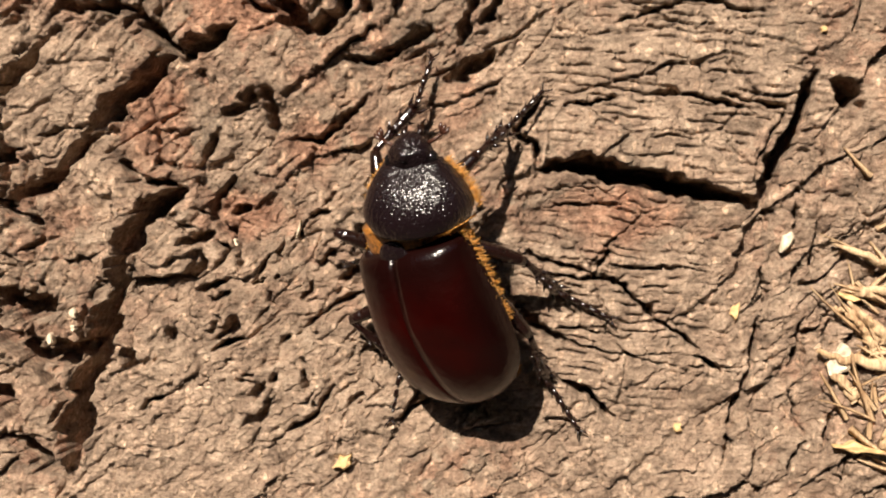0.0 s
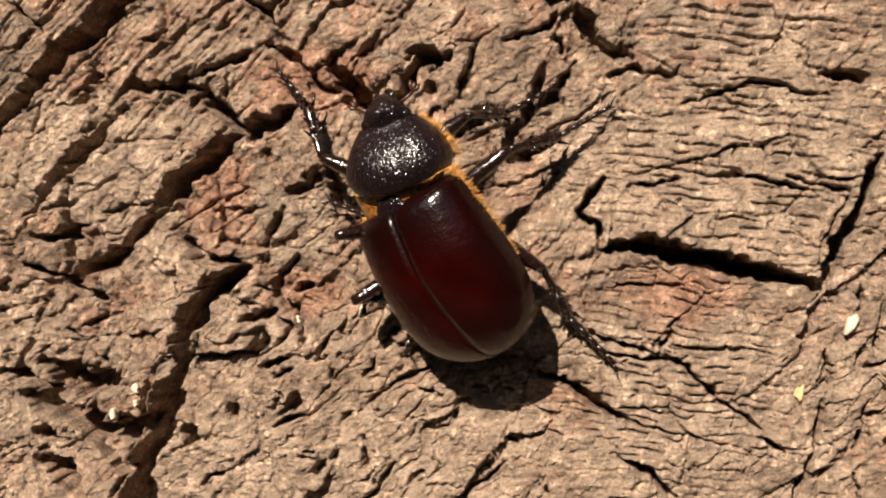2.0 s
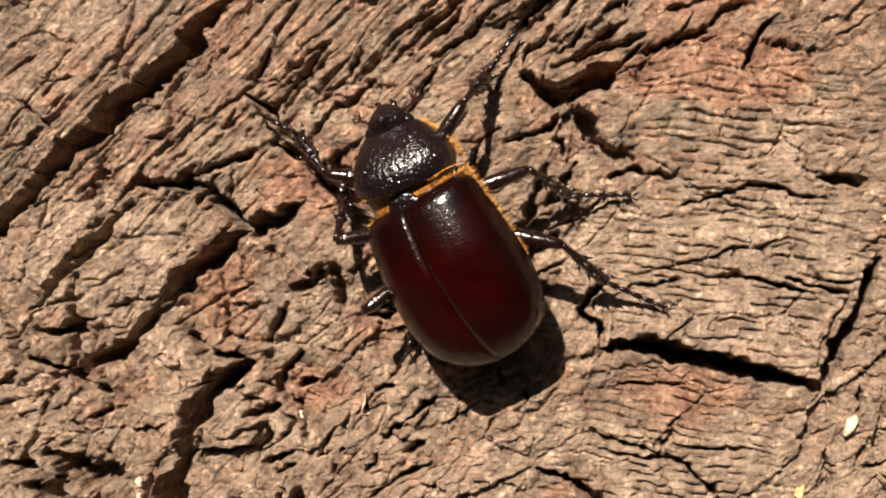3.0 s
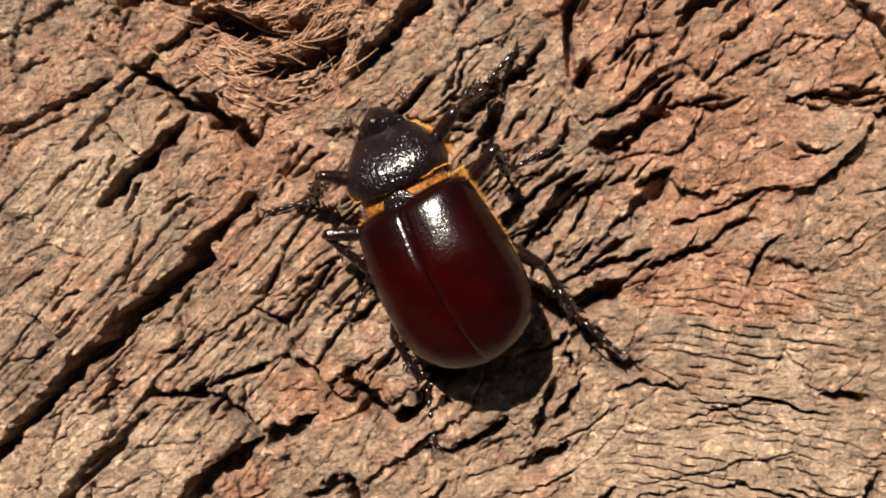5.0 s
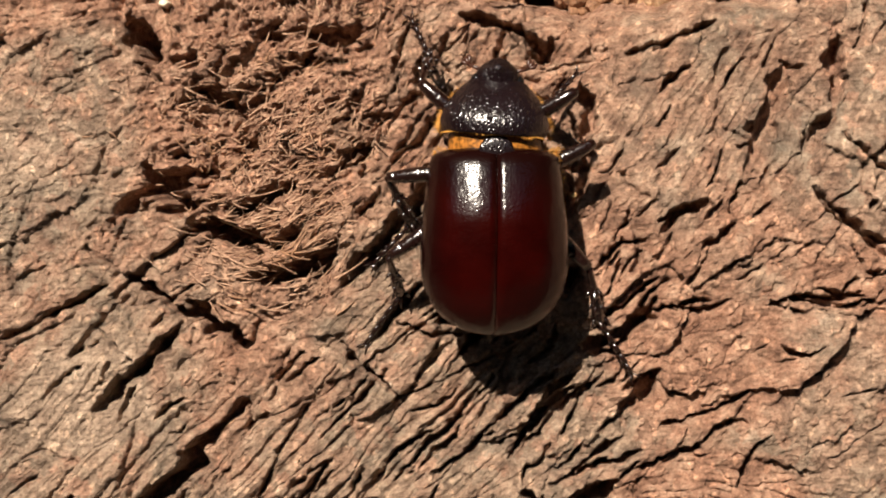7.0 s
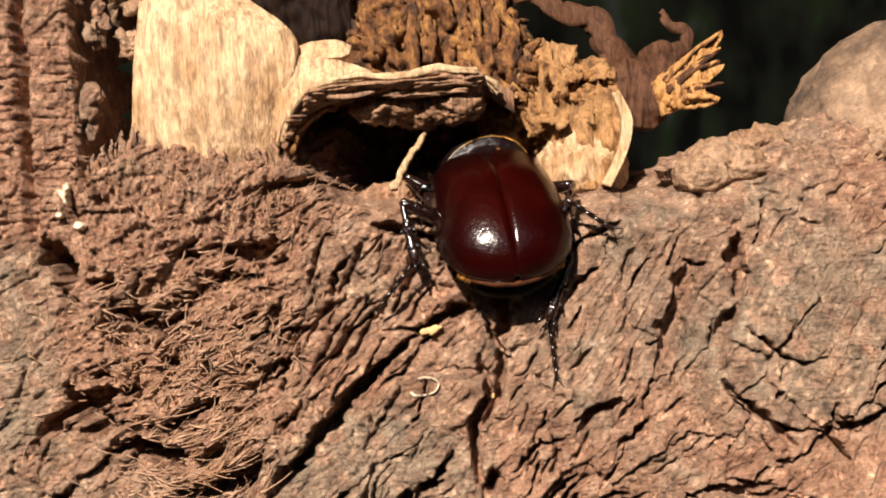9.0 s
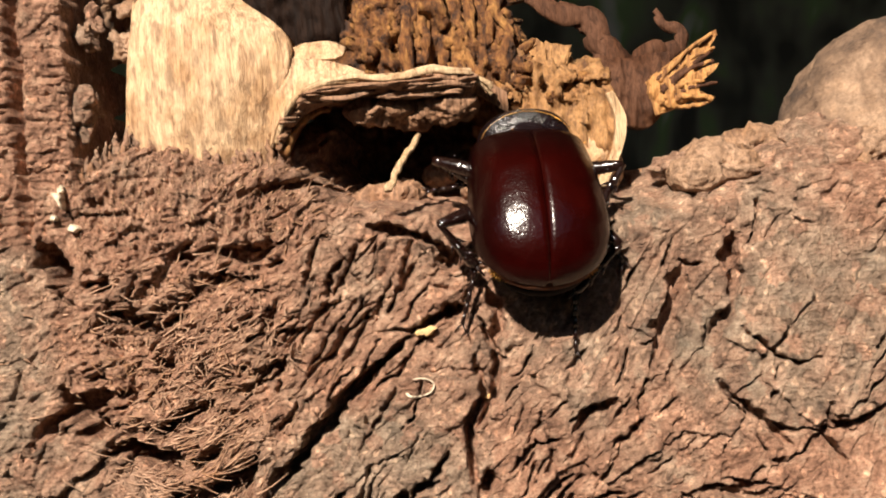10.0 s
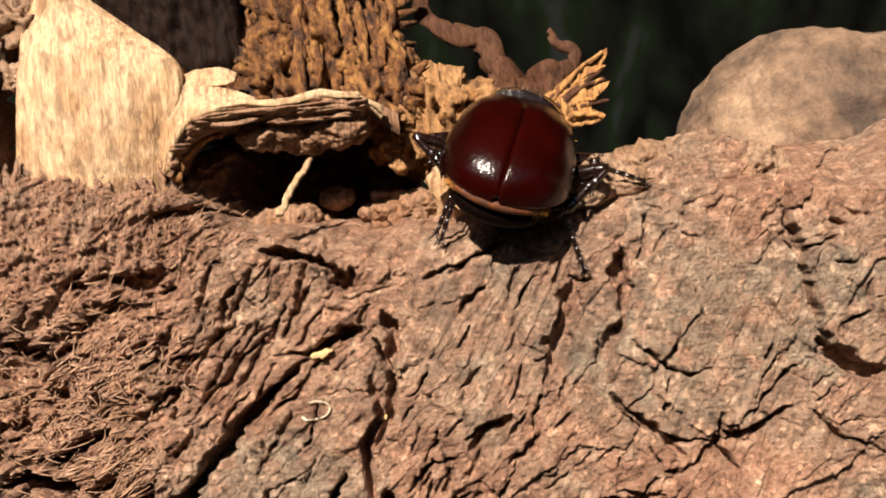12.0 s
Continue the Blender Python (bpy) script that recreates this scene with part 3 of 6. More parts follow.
furrow([(-13.3, 57.6), (-11.5, 60.2), (-7.8, 63.9)], 0.7, 4)
furrow([(60.7, 95.1), (59.8, 91.2), (60.6, 87.2), (60.8, 81.9), (62.4, 78.7)], 0.5, 3.2)
furrow([(63.3, 76.3), (62.2, 75.2)], 1.3, 5)
furrow([(49.1, 66.8), (53.0, 66.4), (57.1, 68.5)], 0.5, 3, 0.5)
furrow([(49.4, 69.1), (48.6, 65.6), (50.2, 62.1)], 0.4, 2.8)
furrow([(40.2, 78.9), (43.6, 75.2), (46.8, 73.9), (49.5, 75.2)], 0.35, 2.2)
furrow([(36.8, 72.7), (38.4, 69.9), (40.2, 68.1)], 0.35, 2.2)
furrow([(33.8, 86.2), (32.9, 81.7), (31.4, 77.2)], 0.4, 2.4)
furrow([(40.1, 89.5), (38.8, 86.3)], 0.9, 3)
furrow([(37.1, 97.1), (41.6, 96.0), (45.0, 96.6)], 0.5, 2.6)
furrow([(19.5, 68.7), (21.8, 70.7), (24.8, 71.4)], 0.7, 3)
furrow([(10.1, 82.2), (11.8, 78.7), (10.5, 73.6), (8.5, 70.5)], 0.6, 3.6)
furrow([(5.8, 90.7), (8.3, 89.7)], 1.3, 5)
furrow([(-7.6, 77.6), (-4.6, 81.2), (-1.5, 84.8), (-0.6, 87.4)], 0.3, 1.8)
furrow([(-10.3, 77.9), (-7.1, 82.8), (-4.0, 86.5)], 0.3, 1.8)
furrow([(60.9, 87.1), (64.9, 88.0)], 0.3, 2)
furrow([(53.2, 68.3), (55.1, 70.7), (59.0, 73.2)], 0.35, 2.2)
furrow([(-54.3, 10.5), (-51.6, 10.1), (-48.1, 12.1)], 0.80, 3.9)
furrow([(-51.8, 6.5), (-49.2, 4.5), (-45.8, 3.2)], 0.71, 3.9)
furrow([(-37.3, -4.8), (-38.9, -10.1), (-41.9, -14.9), (-42.9, -20.4), (-44.6, -26)], 1.92, 8.5)
furrow([(-55.5, -8.3), (-51.4, -10.3), (-46.6, -12.2), (-43.2, -12.9)], 1.84, 7.3)
furrow([(-48.8, -13.6), (-45.4, -16.3), (-43.5, -18.3)], 1.03, 5.4)
furrow([(-54.6, -16.5), (-51.9, -17.8), (-49.9, -19.8)], 1.25, 5.4)
furrow([(-18.3, 29.7), (-15.8, 26.6), (-13.9, 24)], 1.25, 6.2)
furrow([(-12.6, 24.6), (-10.7, 26.5), (-8.7, 29.5), (-4.9, 30.7)], 1.25, 6.2, 1)
furrow([(5.3, 29.2), (4.4, 26.8), (3.1, 23.7), (1.9, 21.9)], 0.53, 3.5)
furrow([(-7.6, 20.8), (-5, 21.9)], 0.80, 3.9)
furrow([(11.8, 8.9), (14.8, 9.4), (18.2, 9.6), (21.5, 8.4), (26.4, 7), (31.1, 5.9), (34.7, 5.2)], 1.16, 6.6, 2.6)
furrow([(34.7, 5.2), (36, 8), (37.1, 10.4), (38.2, 12.8), (40.4, 18.8)], 0.80, 5.4, 1.2)
furrow([(11.8, 16.8), (10.2, 15), (9.3, 13.1), (11.1, 11.9), (11.3, 9.4)], 0.58, 4.3)
furrow([(14.2, 15.8), (17.3, 16.1), (20, 17)], 0.36, 2.4)
furrow([(23.9, 17.2), (28.1, 16.4), (31.6, 15.6), (34, 14.8)], 0.40, 2.8)
furrow([(31, 16.8), (34.6, 15.6), (37.5, 14.5)], 0.36, 2.4)
furrow([(34.5, 27.7), (39.1, 26.8)], 0.80, 3.9)
furrow([(20.3, 24.6), (23.3, 26), (26.8, 26.8), (30.4, 26.2), (35.1, 25.1)], 0.40, 2.4, 0.5)
furrow([(17.9, -2.5), (21, -3.7), (22.8, -5.6), (24, -7.4), (27.7, -9.9)], 0.36, 3.0)
furrow([(13.6, -14.2), (16.7, -16.1), (19.8, -18.9)], 0.71, 3.9)
furrow([(42.7, 17.9), (44.9, 15.7)], 1.25, 6.2)
furrow([(36, -3.6), (35.5, -8.5), (33.7, -14.1), (32, -20.5), (31.2, -23.7)], 0.44, 2.8, 0.7)
furrow([(-18.3, -0.1), (-21.1, -4)], 0.36, 2.4)
furrow([(-23.2, -7.3), (-25.3, -10)], 0.62, 3.5)
furrow([(0.3, -15.5), (-1.7, -17.5), (-5, -19.5)], 0.36, 2.6)
furrow([(-36.2, -12.1), (-34.9, -12.8)], 1.25, 5.1)
furrow([(28.6, -11.7), (31.3, -13.3)], 0.40, 2.6)
furrow([(-15.3, -9.2), (-11.9, -6.5), (-8, -3.9)], 0.36, 2.2)
furrow([(-17, 1.2), (-13.7, 3.8), (-11.7, 4.4)], 0.36, 2.2)
furrow([(-27.5, 4.5), (-22.9, 1.9), (-22.4, -2.7)], 0.44, 2.6)
furrow([(-17.6, -21.2), (-14.8, -19.1), (-12.1, -15.7)], 0.40, 2.4)
furrow([(14.2, -9.4), (17.9, -10.7), (22.2, -11.9)], 0.27, 1.8)
furrow([(8.6, -0), (13.6, -1.2), (17.9, -2.5)], 0.31, 2.2)
furrow([(-65.4, 17.1), (-60.8, 21.6), (-56.4, 25.7), (-52.6, 29.4), (-49.7, 32.1), (-46.1, 34.7), (-42.9, 38.3), (-37.0, 41.9), (-34.8, 45.1), (-32.0, 48.3), (-29.2, 51.2)], 1.2, 7.2, 1)
furrow([(-56.5, 38), (-53.8, 35.3), (-51, 34.2)], 0.36, 2.4)
furrow([(-55.7, 13.3), (-50, 18.3), (-47.2, 21), (-44, 24.9)], 0.67, 4.7)
furrow([(-41.9, 28.2), (-38.2, 27.5), (-34.1, 27.1)], 0.76, 4.7, 0.8)
furrow([(-33.4, 26.5), (-30.8, 24.2), (-28.8, 22.5), (-24.1, 23.8)], 0.98, 4.7)
furrow([(-39.1, 14.4), (-37, 16.3), (-34.2, 19.6), (-30.2, 21.6)], 0.98, 4.7, 1)
furrow([(3.1, 39.7), (5.6, 37.4), (7.5, 36.7), (11.3, 38.8), (13.7, 40.7)], 1.03, 6.2, 1.2)
furrow([(-7, 41.8), (-3.8, 44.2), (0, 46.7)], 0.44, 3.2)
furrow([(-20.7, 35.7), (-18, 38.8), (-15.4, 42.6)], 0.44, 3.0)
furrow([(-24.6, 35.8), (-22, 39.6), (-18, 43.3)], 0.36, 2.4)
furrow([(6.6, 32.7), (7.5, 30.8)], 0.44, 3.2)
furrow([(15.6, 41.9), (19.9, 43), (24.1, 45.3)], 0.44, 2.8)
furrow([(-59.3, 12.7), (-57.3, 9.6), (-56, 7)], 0.80, 4.3)
furrow([(-58.2, 58.5), (-54, 60.6), (-49.2, 63.1), (-45.1, 64.9)], 0.49, 3.5)
furrow([(-42.1, 66.1), (-38.6, 63.4), (-36.7, 61.4), (-33.4, 60.3)], 0.96, 5.8, 1)
furrow([(-34.7, 62.3), (-31.5, 59), (-28.3, 56.8)], 1.25, 6.6, 0.8)
furrow([(-46.6, 50.3), (-43, 53.8), (-39.6, 56.6), (-36.1, 59.8)], 0.80, 5.4, 0.8)
furrow([(-30.4, 71.4), (-24.6, 69.2), (-20.7, 70.1)], 0.98, 5.4, 1)
furrow([(-27.4, 65.3), (-22.8, 65.6), (-18.9, 67.1)], 1.03, 6.6, 1.4)
furrow([(-26, 33.1), (-22.2, 30.4), (-19.6, 27.7), (-17, 26.9)], 0.53, 3.2)
furrow([(10.1, 54.9), (13.8, 55.2), (16.3, 58.2), (18.9, 60.9)], 0.62, 3.9, 0.7)
furrow([(20.1, 60.3), (23.1, 59.2), (27.4, 60.6)], 0.44, 2.8)
furrow([(9.9, 64.9), (8.9, 61.9)], 0.88, 5.4)
furrow([(31.1, 60.5), (34.7, 58.6)], 0.36, 2.4)
furrow([(36.5, 61.6), (41.7, 60.2)], 0.36, 2.4)
furrow([(-49.6, 56.6), (-46, 60.4)], 0.36, 2.4)
furrow([(-46.1, 59.7), (-41.6, 56)], 0.31, 2.2)
furrow([(-27.3, 34.4), (-23.1, 39), (-19, 44.1)], 0.40, 2.6)
furrow([(-22.1, 31.1), (-18, 36.3), (-13.9, 39.5)], 0.40, 2.6)
furrow([(-16.9, 28.4), (-12.8, 32.9)], 0.44, 3.0)
furrow([(6.8, 45.5), (10, 50.5), (12.5, 53)], 0.40, 2.6)
furrow([(18, 46.6), (23, 47.7), (27.3, 48.9)], 0.40, 2.4)
furrow([(-43.5, 72.5), (-40.7, 75.1), (-37.3, 76.9), (-33.6, 78)], 1.25, 5.8)
furrow([(-40.9, 95.5), (-39, 93.4), (-38.2, 91.1)], 2.3, 11.0)
furrow([(-17.5, 57.1), (-14.4, 53.8), (-11.2, 51.1)], 0.40, 2.8)
furrow([(-10.9, 59.5), (-7.1, 57.4), (-2.5, 57.9)], 0.31, 2.2)
furrow([(-27.4, 65.2), (-22.5, 65.1), (-18.2, 66.3)], 1.03, 5.8, 1.5)
furrow([(-30.9, 70.6), (-26.2, 70.6)], 0.88, 5.4, 1)
furrow([(-30.1, 73.2), (-26.1, 73.8), (-22.4, 75.2)], 0.88, 5.1, 1)
furrow([(1.4, 43.6), (5.5, 49.3), (8.8, 53)], 0.67, 3.9)
furrow([(-20.7, 46.1), (-16.5, 49.9), (-11.8, 54.3)], 0.36, 2.4)
furrow([(-11.7, 41.3), (-6.2, 46.4), (-2.2, 50.8)], 0.44, 2.8)
furrow([(30.4, 59.9), (33.5, 60.5), (38.3, 59.4), (43.7, 60.1)], 0.40, 2.8)
furrow([(-5.5, 53.4), (-2.4, 56.9), (0.4, 60.6)], 0.58, 3.5)
furrow([(23.7, 87.7), (20.3, 84.6)], 0.36, 2.2)
furrow([(-16.8, 64.1), (-10.2, 70.8), (-4.4, 76.2), (1.3, 80.9)], 0.89, 5.4, 1.4)
furrow([(1.4, 81.4), (4.8, 83.1), (8.9, 83.8)], 0.80, 4.3)
furrow([(8.9, 77.6), (9.4, 73.6), (7.5, 71.1), (7.5, 67.9), (8.3, 62.6)], 0.58, 3.9)
furrow([(34.4, 86.4), (32.2, 80.7), (30.4, 75.6)], 1.84, 2.4)
furrow([(37.8, 71.7), (40.7, 68.9), (44.1, 64.7)], 0.44, 2.8)
furrow([(-39.3, 95.4), (-39, 91.3)], 1.25, 7.1)
furrow([(-2.1, 94.5), (5, 91.8), (8, 88.9)], 0.98, 3.9)
furrow([(5.5, 90.1), (7.4, 88.9)], 1.25, 5.2)
furrow([(-16.9, 99.5), (-10.2, 100.6), (-5, 99.4)], 0.62, 3.2)
furrow([(-21.4, 93.7), (-16.3, 92.2), (-13.5, 93.6)], 0.80, 3.5)
furrow([(-32.6, 87.7), (-27.6, 84.9), (-24.1, 85.9)], 0.62, 3.2)
furrow([(-17.6, 76.7), (-11.8, 82.1), (-6.1, 86.9)], 0.40, 2.4)
furrow([(-12.4, 75.6), (-6.6, 81), (-0.9, 85.7)], 0.40, 2.4)
furrow([(60.1, 96.6), (60.1, 89.9), (61, 81.8), (62.4, 77.6), (63.1, 75.6)], 0.71, 3.5)
furrow([(37.2, 72.7), (40.6, 68.4), (43.7, 66.7), (49.6, 66), (53, 66.9), (56.5, 68.5)], 0.40, 2.8)
furrow([(59.7, 68.1), (63.2, 64.4), (67.4, 62.6)], 0.40, 2.8)
furrow([(48.9, 68.7), (48.7, 64.8), (50.3, 61.3)], 0.36, 2.6)
furrow([(33.5, 85.1), (33.2, 80.5), (31.7, 76)], 0.36, 2.2)
furrow([(39.8, 87.7), (39.7, 81.7), (35.7, 76.2)], 1.10, 2.2)
furrow([(62.7, 75.6), (65.6, 72.6), (68.6, 71.6)], 1.10, 5.1)
furrow([(41.8, 62.3), (46, 63.8), (48.9, 66.1)], 0.36, 2.4)
furrow([(20, 89.4), (23.5, 91), (27, 91.9)], 0.40, 2.4)
furrow([(-39.5, 78.7), (-37.1, 75.2), (-33.9, 73.6)], 1.62, 7.0)
furrow([(-34.1, 71.6), (-30.2, 70.6), (-25.7, 68.2)], 1.47, 7.0)
furrow([(-21.3, 65.8), (-18.5, 66.9), (-16.3, 69.3)], 0.96, 5.1)
furrow([(-53.8, -4.2), (-49.1, -6.9), (-44.9, -6.2)], 1.47, 7.0)
furrow([(-52.1, -22), (-48.7, -24), (-46, -26)], 1.62, 7.0)
furrow([(-55.1, -12.4), (-52.3, -13.7)], 1.47, 6.2)



def scatter(count, x, z, rx, rz, angle, spread, length, width, depth, seed):
    """Short cracks strewn over a patch, most of them along one way."""
    r = random.Random(seed)
    for _ in range(count):
        px, pz, an = x + rx * r.uniform(-1, 1), z + rz * r.uniform(-1, 1), radians(r.gauss(angle, spread))
        half, bow = length * r.uniform(0.5, 1.3) / 2, r.uniform(-0.12, 0.12) * length
        dx, dz = math.cos(an), math.sin(an)
        furrow([(px - half * dx, pz - half * dz), (px - bow * dz, pz + bow * dx), (px + half * dx, pz + half * dz)], width * r.uniform(0.7, 1.3), depth * r.uniform(0.6, 1.3))


scatter(46, -24, 82, 12, 12, 20, 35, 3.0, 0.42, 3.2, 1)
scatter(30, -6, 80, 9, 11, 58, 7, 6.5, 0.30, 2.2, 2)
scatter(26, 22, 76, 14, 13, 57, 10, 4.0, 0.26, 1.6, 3)
scatter(34, 52, 76, 17, 16, 30, 45, 2.6, 0.28, 1.8, 4)
scatter(34, -30, 45, 26, 18, 43, 7, 6.0, 0.30, 2.0, 5)
scatter(26, 5, 52, 14, 12, 48, 12, 5.0, 0.32, 2.2, 6)
scatter(36, -10, -6, 16, 16, 45, 40, 2.4, 0.30, 1.8, 7)
scatter(26, -38, 5, 18, 24, 42, 25, 4.0, 0.45, 3.0, 8)
scatter(18, 40, -6, 6, 20, 75, 14, 6.0, 0.32, 2.0, 9)

H += (1 - 0.65 * PLATES) * (1 - 0.7 * np.clip(TOP + CRUST + 0.7 * SLANT, 0, 1)) * (facets(37, 2.0, 1.1, 171, 0.26, 0.24) + facets(20, 0.95, 0.7, 172, 0.15, 0.13)) - 0.18 * np.abs(fbm(X / 1.1, Z / 1.1, 173, 3))
F1, F2, PLATE = cells((0.82 * X + 0.57 * Z + 1.6 * WX) / 17, (0.82 * Z - 0.57 * X + 1.6 * WZ) / 12, 91)
EDGE = (1 - smooth(0.0, 0.05, F2 - F1)) * smooth(-0.1, 0.35, fbm(X / 14, Z / 14, 95, 2))
H = H + LIFT - FURROWS - 0.55 * EDGE
FLAKED = FLAKED + 0.25 * smooth(0.1, 2.5, FURROWS)
SLATE = np.clip(0.9 * LICHEN + (0.55 * PLATES + 0.15 * TOP) * smooth(-0.25, 0.3, fbm(X / 8, Z / 8, 201, 3)), 0, 0.9)
HOLLOW = blob(1.4, 102.9, 9, 4.5)
Y = 26 * HOLLOW + base_y(X, Z) + over_rim(X, Z, RIM_Z + 0.8 * WZ) - H


def sheet(name, keep, parent=None):
    """The faces of the bark grid that keep marks, as one mesh."""
    rows, cols = np.nonzero(keep)
    w = X.shape[1]
    q = np.stack([rows * w + cols, rows * w + cols + 1, (rows + 1) * w + cols + 1, (rows + 1) * w + cols], 1)
    used, faces = np.unique(q.ravel(), return_inverse=True)
    me = bpy.data.meshes.new(name)
    me.vertices.add(len(used))
    co = np.stack([X.ravel()[used], Y.ravel()[used], Z.ravel()[used] + 500], 1) * MM
    me.vertices.foreach_set("co", co.astype(np.float32).ravel())
    me.loops.add(len(faces))
    me.loops.foreach_set("vertex_index", faces.astype(np.int32))
    me.polygons.add(len(q))
    me.polygons.foreach_set("loop_start", np.arange(0, 4 * len(q), 4, dtype=np.int32))
    me.polygons.foreach_set("use_smooth", np.ones(len(q), bool))
    at = me.attributes.new("flaked", "FLOAT", "POINT")
    at.data.foreach_set("value", FLAKED.ravel()[used].astype(np.float32))
    at = me.attributes.new("slate", "FLOAT", "POINT")
    at.data.foreach_set("value", SLATE.ravel()[used].astype(np.float32))
    me.update(calc_edges=True)
    me.materials.append(BARK)
    ob = new(name, me)
    ob.parent = parent
    return ob


trunk = tagged(new("tree_trunk"), "weathered dead tree trunk with cracked grey-brown bark", "tree trunk")
MID = lambda a: a[:-1, :-1]
OPEN = MID(Z - RIM_Z) < 3.5
FINE = (MID(X) > -64) & (MID(X) < 80) & (MID(Z) > -32) & (MID(Z) < 128.8)
tagged(sheet("bark", OPEN & ~FINE, trunk), kind="stuff")
for number in np.unique(MID(PLATE)[OPEN & FINE]):
    sheet("bark_plate", OPEN & FINE & (MID(PLATE) == number), trunk)

# The rounded back of the trunk.
back_v, back_f = [], []
for k in range(33):
    an = math.pi * k / 32
    for j, z in enumerate((-0.002, 0.15, 0.3, 0.45, 0.56)):
        r = 1 + 0.05 * noise.noise(Vector((3 * math.cos(an), 3 * math.sin(an), 6 * z)))
        back_v.append((0.010 - 0.174 * math.cos(an) * r, 0.05 + 0.17 * math.sin(an) * r, z))
for k in range(32):
    for j in range(4):
        i = k * 5 + j
        back_f.append((i, i + 1, i + 6, i + 5))
back_of_trunk = mesh_object("back_bark", back_v, back_f, BARK)
back_of_trunk.parent = trunk

# ---- ground and distance ----
SOIL = plain("shaded soil", (0.035, 0.026, 0.018), 0.95, 0.5, 0.02)
n_ = 60
gv = [((i / n_ - 0.5) * 400 * abs(i / n_ - 0.5) ** 1.5 * 2.8, (j / n_ - 0.5) * 400 * abs(j / n_ - 0.5) ** 1.5 * 2.8, 0.0) for j in range(n_ + 1) for i in range(n_ + 1)]
gf = [(j * (n_ + 1) + i, j * (n_ + 1) + i + 1, (j + 1) * (n_ + 1) + i + 1, (j + 1) * (n_ + 1) + i) for j in range(n_) for i in range(n_)]
tagged(mesh_object("ground", gv, gf, SOIL), "dark bare soil", kind="structure")

# ---- broken top of the trunk ----
def over_bark(x, z, out=0.0):
    """The place on the bark at x, z in millimetres, raised by out."""
    i, j = int(np.clip(np.searchsorted(XS, x), 0, len(XS) - 1)), int(np.clip(np.searchsorted(ZS, z), 0, len(ZS) - 1))
    return Vector((x, float(Y[j, i]) - out, z))


def world_mm(p):
    return Vector((p[0] * MM, p[1] * MM, (p[2] + 500) * MM))


def ridged(p, scale, seed):
    q = Vector(p) * scale + Vector((seed, 2.3 * seed, 0))
    return sum(0.5 ** k * (1 - 2 * abs(noise.noise(q * 2 ** k))) for k in range(4))


def lump(name, centre, radii, mat, seed, rough=0.25, scale=0.25, detail=5, parent=trunk, label="", cubes=0.0, tall=1.0):
    """A rough rounded mass; cubes: how far it breaks into blocks."""
    bm = bmesh.new()
    bmesh.ops.create_icosphere(bm, subdivisions=detail, radius=1)
    for v in bm.verts:
        d = v.co.normalized()
        p = Vector([centre[k] + d[k] * radii[k] for k in range(3)])
        h = rough * 0.5 * ridged(p, scale, seed) + 0.12 * rough * ridged(p, 4 * scale, seed + 3)
        if cubes:
            g = Vector((p.x, p.y, p.z * tall)) * cubes + Vector((seed, 0, 0))
            w = 0.35 * Vector((noise.noise(g * 1.3), noise.noise(g * 1.3 + Vector((9, 0, 0))), noise.noise(g * 1.3 + Vector((0, 9, 0)))))
            h += 0.9 * rough * (noise.cell(g + w) - 0.5) + 0.45 * rough * (noise.cell((g + w) * 2.3) - 0.5)
        v.co = world_mm([p[k] + d[k] * h * min(radii) for k in range(3)])
    return part(name, bm, mat, parent, label)


def along(points, t):
    """A place on a polyline, eased, for t from 0 to 1."""
    f = t * (len(points) - 1)
    i = min(int(f), len(points) - 2)
    a, b, c, d = (Vector(points[max(0, min(len(points) - 1, k))]) for k in (i - 1, i, i + 1, i + 2))
    u = f - i
    return 0.5 * (2 * b + (c - a) * u + (2 * a - 5 * b + 4 * c - d) * u * u + (3 * b - a - 3 * c + d) * u ** 3)


def slab(name, one, two, thick, mat, seed, rough=0.5, n=60, m=40, bulge=0.0, parent=trunk, label="", level=False):
    """A sheet of wood between two edges, with thickness away from the light and grain relief along the edges."""
    front, rear = [], []
    for i in range(n + 1):
        a, b = along(one, i / n), along(two, i / n)
        rf, rr = [], []
        for j in range(m + 1):
            p = a.lerp(b, j / m)
            s = (Vector((p.x * 0.16, 1.3 * p.z, 0)) if level else Vector((p.x, p.z * 0.18, 0))) * 0.9
            h = rough * (noise.noise(s + Vector((seed, 0, 0))) + 0.5 * noise.noise(s * 3.1)) + 0.35 * rough * ridged(p, 0.35, seed)
            h += bulge * math.sin(math.pi * j / m)
            rf.append(p - Vector((0, h, 0)))
            rr.append(p + Vector((0, thick, 0)))
        front.append(rf)
        rear.append(rr[::-1])
    bm = bmesh.new()
    vs = [[bm.verts.new(world_mm(p)) for p in f + r] for f, r in zip(front, rear)]
    k = len(vs[0])
    for a, b in zip(vs, vs[1:]):
        for i in range(k):
            bm.faces.new((a[i], a[(i + 1) % k], b[(i + 1) % k], b[i]))
    bm.faces.new(vs[0][::-1])
    bm.faces.new(vs[-1])
    bmesh.ops.recalc_face_normals(bm, faces=bm.faces)
    return part(name, bm, mat, parent, label)


